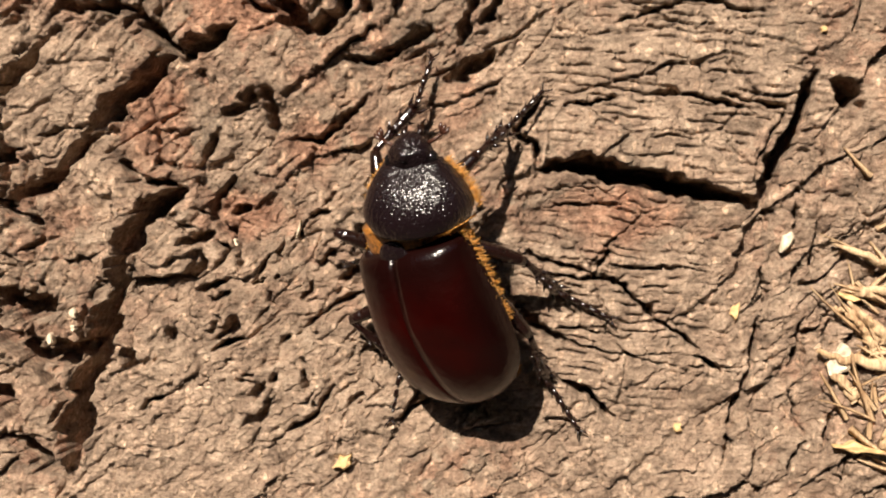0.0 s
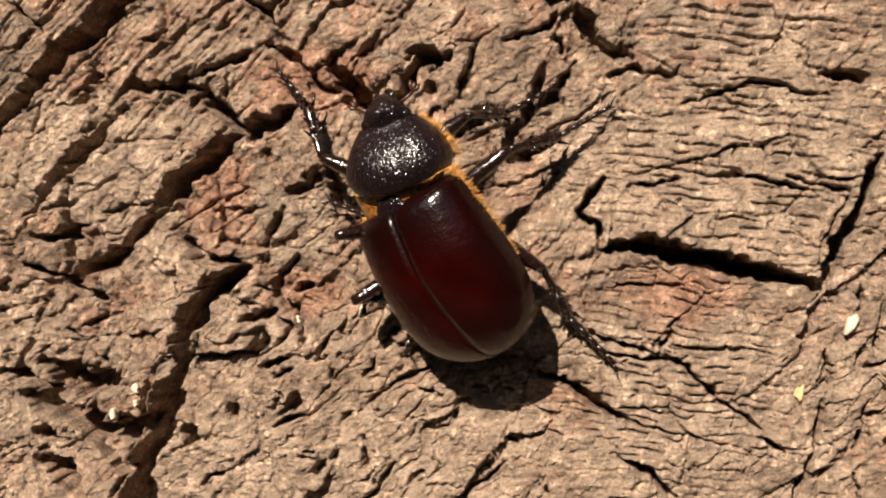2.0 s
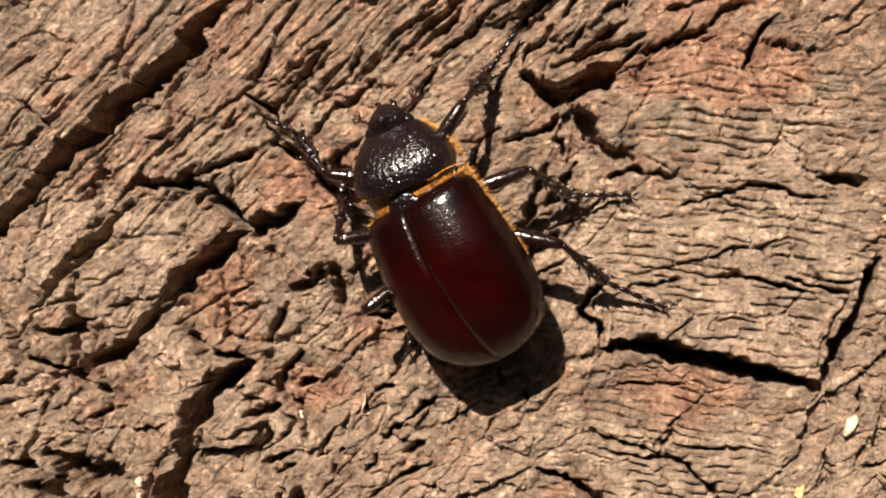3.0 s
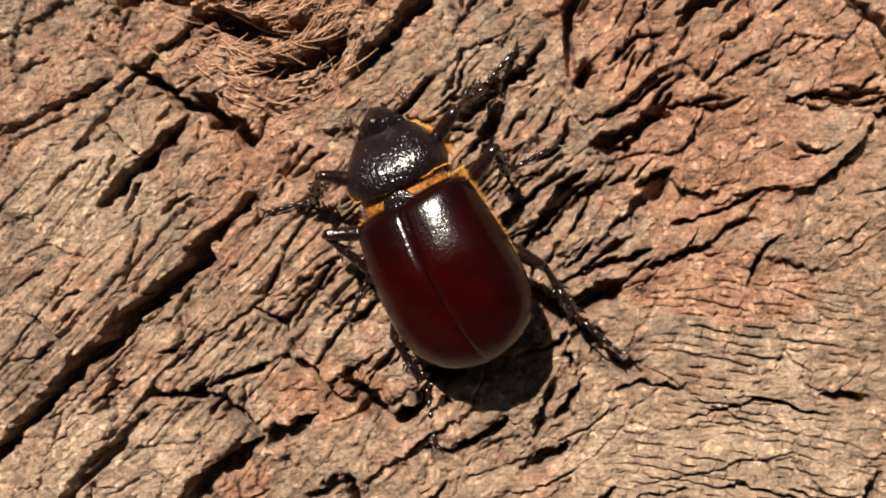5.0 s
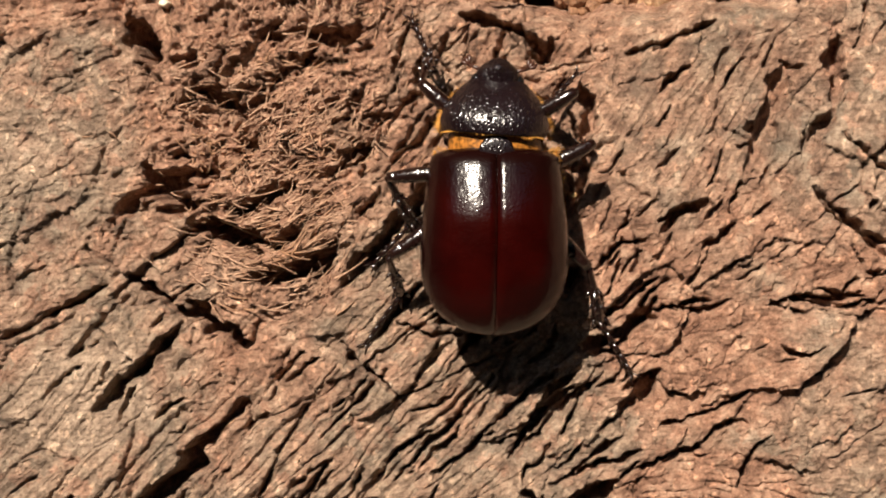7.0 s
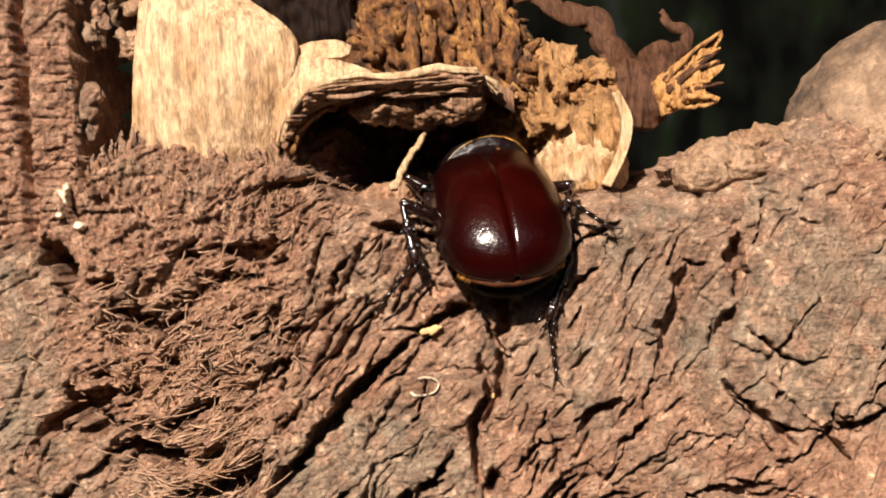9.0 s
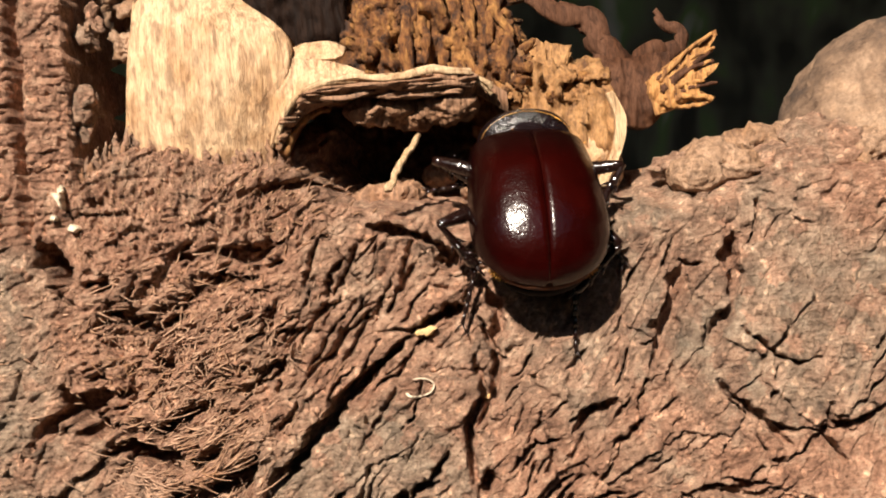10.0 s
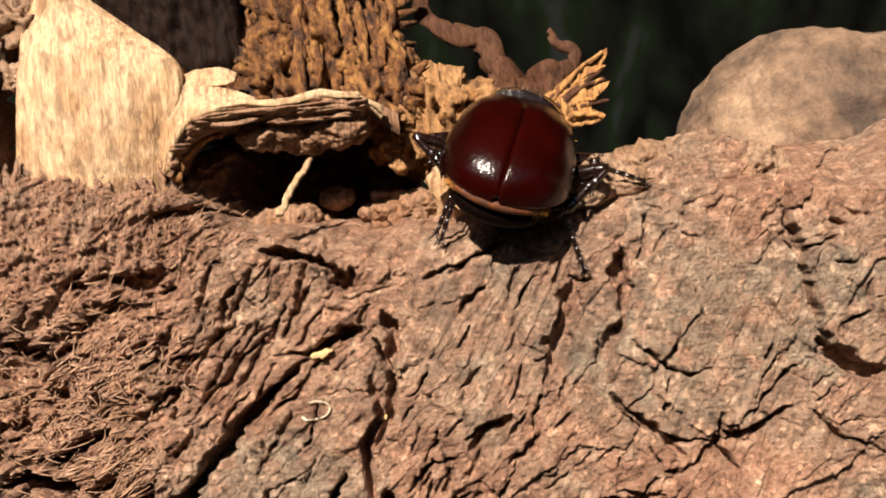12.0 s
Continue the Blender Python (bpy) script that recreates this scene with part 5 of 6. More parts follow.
flake("wood_chip", *(-11.0, -24.3), 2.6, 2.0, 0.3, CHIP, "pale yellow wood chip lying on the bark", seed=1)
flake("wood_chip", *(-55.3, -23.8), 1.6, 3.2, 0.2, CHIP, "pale yellow wood chip lying on the bark", seed=2)
flake("wood_chip", *(3.7, 81.5), 3.0, 1.4, 0.2, CHIP, "ochre wood chip beside a crack", seed=3)
flake("wood_chip", *(-42.6, -7.2), 1.2, 1.4, 0.2, WHITE, "whitish crumb in a dark crevice", seed=4)
flake("wood_chip", *(-45.1, -10.1), 1.0, 1.6, 0.4, WHITE, "whitish crumb in a dark crevice", seed=5)
flake("wood_chip", *(-42.6, -9.0), 0.9, 0.9, 0.4, WHITE, "whitish crumb in a dark crevice", seed=6)
flake("wood_chip", *(-23.0, 0.9), 0.5, 1.1, 0.5, WHITE, "tiny whitish splinter on the bark", seed=7)
flake("wood_chip", *(-15.5, 2.6), 0.35, 2.2, -0.3, WHITE, "tiny whitish splinter on the bark", seed=8)
flake("wood_chip", *(41.3, 23.2), 1.0, 1.0, 0.0, CHIP, "small pale chip on the bark", seed=9)
flake("wood_chip", *(32.7, -6.8), 1.1, 2.4, -0.2, CHIP, "ochre patch of bare wood", 0.1, seed=10)
flake("wood_chip", *(26.7, -19.7), 1.2, 1.6, 0.1, CHIP, "ochre patch of bare wood", 0.1, seed=11)
flake("wood_chip", *(37.8, 0.8), 1.2, 3.6, -0.5, WHITE, "pale torn shred of wood", 0.5, seed=12)
flake("wood_chip", *(43.7, -12.0), 2.6, 4.0, -0.2, WHITE, "pale crumbling lump among straw", 0.8, seed=13)
flake("wood_chip", *(45.0, -5.2), 3.0, 1.2, -0.4, CHIP, "pale chip among straw", 0.8, seed=14)
flake("wood_chip", *(45.3, -20.9), 6.0, 1.2, -0.1, CHIP, "pale splinter among straw", 0.8, seed=15)
flake("wood_chip", *(-37.3, 101.8), 0.9, 1.6, 0.1, WHITE, "whitish crumbs above a hole", 0.6, seed=16)
flake("wood_chip", *(-38.5, 98.8), 1.1, 0.9, 0.1, WHITE, "whitish crumbs above a hole", 0.6, seed=17)
flake("wood_chip", *(10.0, 73.1), 1.0, 0.7, 0.3, CHIP, "small ochre crumb on the bark", seed=18)
flake("wood_chip", -31.4, 114.0, 3.0, 2.6, 0.3, WHITE, "whitish crumb on the torn bark edge", 0.9, seed=30)
flake("wood_chip", -29.1, 118.0, 2.2, 2.0, 0.3, WHITE, "whitish crumb on the torn bark edge", 0.9, seed=31)
flake("wood_chip", -32.5, 116.8, 1.6, 1.4, 0.3, WHITE, "whitish crumb on the torn bark edge", 0.9, seed=32)
flake("wood_chip", -37.3, 100.9, 1.1, 2.4, 0.3, WHITE, "whitish crumb on the torn bark edge", 0.9, seed=33)
flake("wood_chip", -36.2, 97.4, 1.6, 1.2, 0.3, WHITE, "whitish crumb on the torn bark edge", 0.9, seed=34)
ring = [over_bark((2.3, 75.3)[0] + 1.75 * math.cos(a), (2.3, 75.3)[1] + 1.05 * math.sin(a), 0.4) for a in [-2.6 + 0.5 * k for k in range(10)]]
tagged(strand("plant_fibre", ring, 0.14, WHITE, 130, parent=None, n=30, sides=6, flat=1.0, ends=(1, 0.6)), "curled whitish plant fibre on the bark", "fibre")
hair = [over_bark(*(-30.7, 72.0), 0.8), over_bark(*(-27.0, 69.9), 1.4), over_bark(*(-21.1, 68.1), 0.6)]
tagged(strand("plant_fibre", hair, 0.1, WHITE, 131, parent=None, n=20, sides=5, flat=1.0), "fine pale plant fibre across a hollow", "fibre")

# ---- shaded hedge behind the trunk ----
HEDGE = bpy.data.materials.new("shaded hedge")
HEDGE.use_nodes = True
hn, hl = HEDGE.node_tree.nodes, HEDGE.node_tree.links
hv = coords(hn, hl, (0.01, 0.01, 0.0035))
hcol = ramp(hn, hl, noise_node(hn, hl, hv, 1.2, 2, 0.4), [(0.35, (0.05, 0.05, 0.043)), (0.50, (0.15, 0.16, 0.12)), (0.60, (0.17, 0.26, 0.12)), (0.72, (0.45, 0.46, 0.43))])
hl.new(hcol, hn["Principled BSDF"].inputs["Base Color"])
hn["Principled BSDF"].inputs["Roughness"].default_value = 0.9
# the unseen overhang is added to keep sun and sky off the background
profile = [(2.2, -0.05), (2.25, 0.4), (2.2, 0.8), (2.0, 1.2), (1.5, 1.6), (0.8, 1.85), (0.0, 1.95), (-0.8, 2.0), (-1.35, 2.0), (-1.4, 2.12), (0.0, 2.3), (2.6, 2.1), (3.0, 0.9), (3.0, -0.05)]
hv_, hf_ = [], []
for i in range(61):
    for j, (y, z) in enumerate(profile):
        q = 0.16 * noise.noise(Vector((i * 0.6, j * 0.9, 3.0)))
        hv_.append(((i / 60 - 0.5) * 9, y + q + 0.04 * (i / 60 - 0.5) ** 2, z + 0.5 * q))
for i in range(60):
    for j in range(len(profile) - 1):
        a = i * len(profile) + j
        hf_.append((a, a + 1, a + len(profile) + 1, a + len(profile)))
tagged(mesh_object("backdrop", hv_, hf_, HEDGE), "dark hedge with unseen stretches added to block light", kind="structure")
# unseen hedge walls at both sides and behind, added to cut the sky light
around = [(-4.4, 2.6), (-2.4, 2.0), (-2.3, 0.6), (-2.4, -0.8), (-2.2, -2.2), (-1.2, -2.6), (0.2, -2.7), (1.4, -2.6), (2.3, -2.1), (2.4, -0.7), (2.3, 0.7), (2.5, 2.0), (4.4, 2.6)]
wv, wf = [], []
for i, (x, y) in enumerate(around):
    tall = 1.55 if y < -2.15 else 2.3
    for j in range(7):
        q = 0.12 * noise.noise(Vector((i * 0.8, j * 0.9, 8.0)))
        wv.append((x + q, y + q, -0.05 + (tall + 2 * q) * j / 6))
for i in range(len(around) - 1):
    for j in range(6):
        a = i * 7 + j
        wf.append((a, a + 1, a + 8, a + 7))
tagged(mesh_object("backdrop", wv, wf, HEDGE), "dark hedge with unseen stretches added to block light", kind="structure")


# ---- the beetle: y ahead, z away from the bark, millimetres ----
def loft(rings, closed=True, cap=True):
    """A skin over rings of equal length."""
    bm = bmesh.new()
    vs = [[bm.verts.new([c * MM for c in p]) for p in r] for r in rings]
    k = len(vs[0])
    for a, b in zip(vs, vs[1:]):
        for i in range(k if closed else k - 1):
            bm.faces.new((a[i], a[(i + 1) % k], b[(i + 1) % k], b[i]))
    if cap and closed:
        bm.faces.new(vs[0][::-1])
        bm.faces.new(vs[-1])
    bmesh.ops.recalc_face_normals(bm, faces=bm.faces)
    return bm


def wing_case(side):
    """One wing case: broad shoulders, parallel sides, rounded tip, turned-under margin."""
    rings, n = [], 44
    for i in range(n + 1):
        s = i / n
        y = 4.5 - 19.7 * s
        front = math.sin(min(1, (s + 0.012) / 0.08) * math.pi / 2) ** 0.75
        tip = max(0.0, 1 - max(0, (s - 0.58) / 0.4205) ** 2.5) ** 0.5
        half = (6.55 + 1.25 * math.sin(min(1, s / 0.62) * math.pi / 2)) * front ** 0.5 * tip
        rise = 1 - (1 - min(1, s / 0.40)) ** 1.35
        high = 6.3 * (0.66 + 0.34 * rise) * max(0.0, 1 - max(0, (s - 0.30) / 0.704) ** 2.2) ** 0.5
        high *= 0.76 + 0.24 * math.sin(min(1, (s + 0.012) / 0.10) * math.pi / 2)
        ring = []
        for j in range(25):
            a = math.radians(108) * j / 24
            ex = 0.86
            x = half * abs(math.sin(a)) ** ex
            z = 4.6 + high * (abs(math.cos(a)) ** 0.9) * (1 if a < math.pi / 2 else -0.35)
            if j < 3:
                z -= 0.16 * (1 - j / 3) ** 1.5 * (1 - 0.5 * s)
                x = max(x, 0) + 0.03
            rib = 0.035 * math.sin(12 * a) * math.sin(math.pi * s) if 3 < j < 20 else 0
            # a fine bead runs along the outer margin
            if j in (21, 22):
                x, z = x * 1.008, z + 0.04
            ring.append((side * x, y + 0.5 * (x / 8) ** 2 * (1 - s), z + rib))
        inner = [(p[0] * 0.94, p[1], 4.6 + (p[2] - 4.6) * 0.9 - 0.25) for p in ring]
        rings.append(ring + inner[::-1])
    return loft(rings)


def shield():
    """The pronotum: domed, narrower in front, with a raised rim."""
    rings, n = [], 26
    for i in range(n + 1):
        s = i / n
        y = -0.3 + 5.9 * s
        half = 6.05 * (1 - 0.07 * s - 0.41 * s ** 2.3) * (0.86 + 0.14 * math.sin(min(1, s / 0.3) * math.pi / 2))
        high = 5.5 * (math.sin(math.pi * (0.32 + 0.36 * (1 - s))) ** 0.8) * (1 - 0.22 * s - 0.36 * s ** 2)
        ring = []
        for j in range(41):
            a = math.radians(-112 + 224 * j / 40)
            x = half * math.copysign(abs(math.sin(a)) ** 0.85, a)
            c = math.cos(a)
            z = 3.9 + (high * abs(c) ** 0.85 if c > 0 else 2.6 * c)
            # a shallow dent behind the head
            z -= 0.5 * math.exp(-((x / 2.6) ** 2 + ((s - 0.95) / 0.15) ** 2)) if c > 0 else 0
            ring.append((x, y - 0.7 * (1 - (x / 5.9) ** 2) * (1 - s) + 0.35 * (x / 5.9) ** 2 * s, z))
        rings.append(ring)
    return loft(rings)


def tube(points, radii, sides=10, flat=1.0):
    """A tapered limb along points."""
    rings = []
    for i, p in enumerate(points):
        a, b = Vector(points[max(0, i - 1)]), Vector(points[min(len(points) - 1, i + 1)])
        d = (b - a).normalized()
        u = d.cross(Vector((0, 0, 1)))
        u = (Vector((1, 0, 0)) if u.length < 1e-3 else u).normalized()
        w = u.cross(d)
        rings.append([tuple(Vector(p) + radii[i] * (math.cos(k * 2 * math.pi / sides) * u + flat * math.sin(k * 2 * math.pi / sides) * w)) for k in range(sides)])
    return loft(rings)


def add_tube(bm, points, radii, sides=6):
    other = tube(points, radii, sides)
    me = bpy.data.meshes.new("scratch")
    other.to_mesh(me)
    other.free()
    bm.from_mesh(me)
    bpy.data.meshes.remove(me)


def ellipsoid(c, r, u=24, v=14):
    bm = bmesh.new()
    bmesh.ops.create_uvsphere(bm, u_segments=u, v_segments=v, radius=1)
    for p in bm.verts:
        p.co = Vector([(c[k] + p.co[k] * r[k]) * MM for k in range(3)])
    return bm


def tuft(bm, root, way, length, thick=0.05):
    w = Vector(way).normalized()
    p = [Vector(root) + w * length * t + Vector((0, 0, -0.22 * length * t * t)) for t in (0, 0.5, 1)]
    add_tube(bm, p, [thick, thick * 0.8, thick * 0.15], 3)


beetle = tagged(new("beetle"), "glossy dark chestnut rhinoceros beetle crawling over the bark", "beetle")
part("wing_case", wing_case(1), ELYTRA, beetle, "glossy dark chestnut wing case")
part("wing_case", wing_case(-1), ELYTRA, beetle, "glossy dark chestnut wing case")

# underside and the tip of the abdomen
rings = []
for i in range(21):
    s = i / 20
    half = 6.6 * math.sin(math.pi * (0.16 + 0.80 * (1 - s))) ** 0.55 * (1 - 0.25 * max(0, s - 0.6))
    dn = 3.0 * math.sin(math.pi * (0.14 + 0.8 * (1 - s))) ** 0.6
    seg = 0.12 * math.sin(s * 34)
    rings.append([((half + seg) * math.sin(a), 4.4 - 17.4 * s, 4.5 + (1.0 if math.cos(a) > 0 else dn) * math.cos(a)) for a in [2 * math.pi * k / 28 for k in range(28)]])
part("abdomen", loft(rings), BELLY, beetle, "brown segmented underside")
part("rear_fold", ellipsoid((0, -11.2, 3.7), (5.9, 4.0, 1.4), 40, 16), plain("amber rear fold", (0.10, 0.026, 0.004), 0.75, 0.7, 0.9), beetle, "amber brown fold under the wing cases")
tail = ellipsoid((0, -11.0, 2.1), (5.5, 3.6, 2.2), 36, 22)
for v in tail.verts:
    v.co.z -= 0.25 * max(0, -13.4 - v.co.y / MM) * MM
part("tail_plate", tail, TAIL, beetle, "dark brown tail plate")
# golden hairs along the flank and the tail
fringe = bmesh.new()
rnd = random.Random(5)
for side in (-1, 1):
    for k in range(380):
        q = 0.62 * rnd.random() ** 1.5
        y = 4.3 - 17.6 * q
        x = side * (6.5 + 1.15 * math.sin(min(1, q / 0.6) * math.pi / 2))
        tuft(fringe, (0.95 * x, y, 3.2 + 1.7 * rnd.random()), (side * (0.7 + rnd.random()), rnd.uniform(-0.7, 0.4), rnd.uniform(-0.3, 0.4)), rnd.uniform(0.4, 1.0) * (1 - 0.7 * q) * (1 if side > 0 else 0.45), 0.05)
    for k in range(60 if side > 0 else 14):
        x = side * rnd.uniform(3.0, 6.6)
        tuft(fringe, (x, 4.3, 4.0 + rnd.uniform(-0.6, 1.2)), (side * rnd.uniform(0.2, 1.0), rnd.uniform(0.3, 1.0), rnd.uniform(-0.2, 0.4)), rnd.uniform(0.4, 0.9), 0.05)
for k in range(150):
    a = rnd.choice((-1, 1)) * rnd.uniform(0.75, 1.35)
    tuft(fringe, (5.9 * math.sin(a), -11.2 - 3.0 * math.cos(a), 3.9 + rnd.uniform(-0.3, 0.3)), (0.8 * math.sin(a), -0.5, rnd.uniform(-0.9, -0.2)), rnd.uniform(0.4, 0.9), 0.05)
part("hair_fringe", fringe, HAIR, beetle, "golden hairs along the flanks")
# scutellum and the pale joint between pronotum and wing cases
bm = ellipsoid((0, 3.9, 8.15), (1.9, 1.8, 0.4), 18, 10)
part("scutellum", bm, BLACK, beetle)
rings = []
for i in range(9):
    y = 3.0 + 0.5 * i
    rings.append([((5.1 - 0.04 * i) * math.sin(a), y, 4.3 + (3.75 if math.cos(a) > 0 else 2.0) * math.copysign(abs(math.cos(a)) ** 0.8, math.cos(a))) for a in [2 * math.pi * k / 30 for k in range(30)]])
part("joint_membrane", loft(rings), plain("amber membrane", (0.24, 0.092, 0.016), 0.3, 0.9, 2.2), beetle, "amber joint behind the neck shield")

# front body, which turns on the joint
shield_part = part("pronotum", shield(), BLACK, beetle, "black punctured neck shield")
collar = bmesh.new()
for k in range(420):
    a = rnd.uniform(-1.75, 1.75)
    x = 5.6 * math.sin(a)
    top = math.cos(a)
    z = 3.9 + (4.9 * abs(top) ** 0.85 if top > 0 else 2 * top)
    long = 0.16 + 0.75 * max(0, noise.noise(Vector((2.2 * a, 4.0, 1.0)))) * rnd.random()
    tuft(collar, (x, -0.30 - 0.62 * (1 - (x / 5.6) ** 2), z - 0.22), (0.25 * x / 6, -1, rnd.uniform(-0.3, 0.2)), long, 0.05)
part("hair_collar", collar, HAIR, shield_part, "golden hairs behind the neck shield")
side_hair = bmesh.new()
for side in (-1, 1):
    for k in range(240):
        s = rnd.random()
        half = 5.95 * (1 - 0.07 * s - 0.41 * s ** 2.3)
        tuft(side_hair, (side * half * 0.97, 0.2 + 5.2 * s, 2.6 + rnd.uniform(-0.5, 1.0)), (side * rnd.uniform(0.5, 1), rnd.uniform(-0.2, 0.7), rnd.uniform(-0.2, 0.4)), rnd.uniform(0.4, 0.9), 0.05)
part("side_hairs", side_hair, HAIR, shield_part, "orange hairs under the shield's edge")
head = ellipsoid((0, 6.2, 3.8), (2.45, 2.4, 1.9), 26, 16)
for v in head.verts:
    y = v.co.y / MM
    if y > 6.9:
        v.co.x *= 1 - 0.17 * (y - 6.9)
        v.co.z -= 0.30 * (y - 6.9) * MM
    v.co.z += 0.8 * MM * math.exp(-((v.co.x / MM) ** 2 + (y - 6.9) ** 2) / 0.5) * (1 if v.co.z > 3.9 * MM else 0)
part("head", head, BLACK, shield_part, "small black head with a low knob")
EYE_BLACK = plain("eye", (0.006, 0.005, 0.005), 0.1)
for side in (-1, 1):
    part("eye", ellipsoid((side * 2.2, 5.9, 3.9), (0.7, 0.8, 0.75), 16, 10), EYE_BLACK, shield_part)
    an = bmesh.new()
    add_tube(an, [(side * 1.9, 7.3, 3.3), (side * 2.7, 7.6, 3.0), (side * 3.2, 7.9, 2.7)], [0.24, 0.17, 0.2], 8)
    for q in (-0.3, 0.0, 0.3):
        add_tube(an, [(side * 3.2, 7.9, 2.7), (side * (3.5 - q), 8.4 + q, 2.6), (side * (3.7 - 1.3 * q), 8.8 + q, 2.5)], [0.16, 0.25, 0.12], 8)
    part("antenna", an, plain("antenna", (0.045, 0.015, 0.008), 0.4), shield_part, "short red-brown clubbed antenna")
    mp = bmesh.new()
    add_tube(mp, [(side * 0.7, 7.8, 2.6), (side * 0.9, 8.4, 2.2), (side * 0.6, 8.9, 2.0)], [0.45, 0.36, 0.15], 8)
    part("mandible", mp, LEGM, shield_part)

# legs
LEGS = {
    "front_r": ((3.6, 7.8, 2.6), 6.0, 6.5, 6.8), "mid_r": ((4.6, 2.2, 2.6), 7.0, 7.2, 7.6), "hind_r": ((4.8, -2.6, 2.6), 7.8, 7.6, 8.0),
    "front_l": ((-3.6, 7.8, 2.6), 6.0, 6.5, 6.8), "mid_l": ((-4.6, 2.2, 2.6), 7.0, 7.2, 7.6), "hind_l": ((-4.8, -2.6, 2.6), 7.8, 7.6, 8.0)}
LEG_PARTS = {}
for key, (hip, lf, lt, la) in LEGS.items():
    bm = tube([(0, 0, lf * k / 8) for k in range(9)], [0.52 + 0.34 * math.sin(math.pi * min(1, k / 8 * 0.95 + 0.05)) for k in range(9)], 12)
    for k in range(26):
        a, h = rnd.random() * 6.28, rnd.uniform(0.1, 0.9) * lf
        tuft(bm, (0.75 * math.cos(a), 0.75 * math.sin(a), h), (math.cos(a), math.sin(a), 0.6), rnd.uniform(0.5, 1.0), 0.04)
    femur = part("leg", bm, LEGM, beetle, "dark spiny jointed leg")
    bm = tube([(0, 0, lt * k / 10) for k in range(11)], [0.36 + 0.40 * (k / 10) ** 1.4 + (0.10 if k in (4, 7) else 0) - (0.2 if k == 10 else 0) for k in range(11)], 10)
    for h in (0.42, 0.68):
        for k in range(5):
            a = 2 * math.pi * k / 5 + h
            add_tube(bm, [(0.5 * math.cos(a), 0.5 * math.sin(a), lt * h), (1.15 * math.cos(a), 1.15 * math.sin(a), lt * h + 0.75)], [0.24, 0.03], 5)
    for k in range(4):
        a = math.pi * k / 2
        add_tube(bm, [(0.6 * math.cos(a), 0.6 * math.sin(a), lt - 0.3), (1.2 * math.cos(a), 1.2 * math.sin(a), lt + 1.1)], [0.28, 0.04], 5)
    for k in range(24):
        a, h = rnd.random() * 6.28, rnd.uniform(0.15, 1) * lt
        tuft(bm, (0.5 * math.cos(a), 0.5 * math.sin(a), h), (math.cos(a), math.sin(a), 0.8), rnd.uniform(0.4, 0.8), 0.035)
    tibia = part("shin", bm, LEGM, femur)
    bm = bmesh.new()
    for k in range(5):
        a, b = la * 0.17 * k, la * 0.17 * (k + 1)
        add_tube(bm, [(0, 0, a), (0, 0, (a + b) / 2), (0, 0, b)], [0.20, 0.30 if k < 4 else 0.24, 0.36 if k < 4 else 0.26], 8)
        add_tube(bm, [(0.25, 0, b - 0.1), (0.55, 0, b + 0.35)], [0.08, 0.02], 4)
        add_tube(bm, [(-0.25, 0, b - 0.1), (-0.55, 0, b + 0.35)], [0.08, 0.02], 4)
    for q in (-1, 1):
        add_tube(bm, [(0, 0, la * 0.85), (q * 0.5, 0, la * 0.94), (q * 0.65, 0.15, la)], [0.13, 0.1, 0.03], 5)
    tarsus = part("foot", bm, LEGM, femur, "thin segmented foot with two claws")
    LEG_PARTS[key] = (femur, tibia, tarsus)

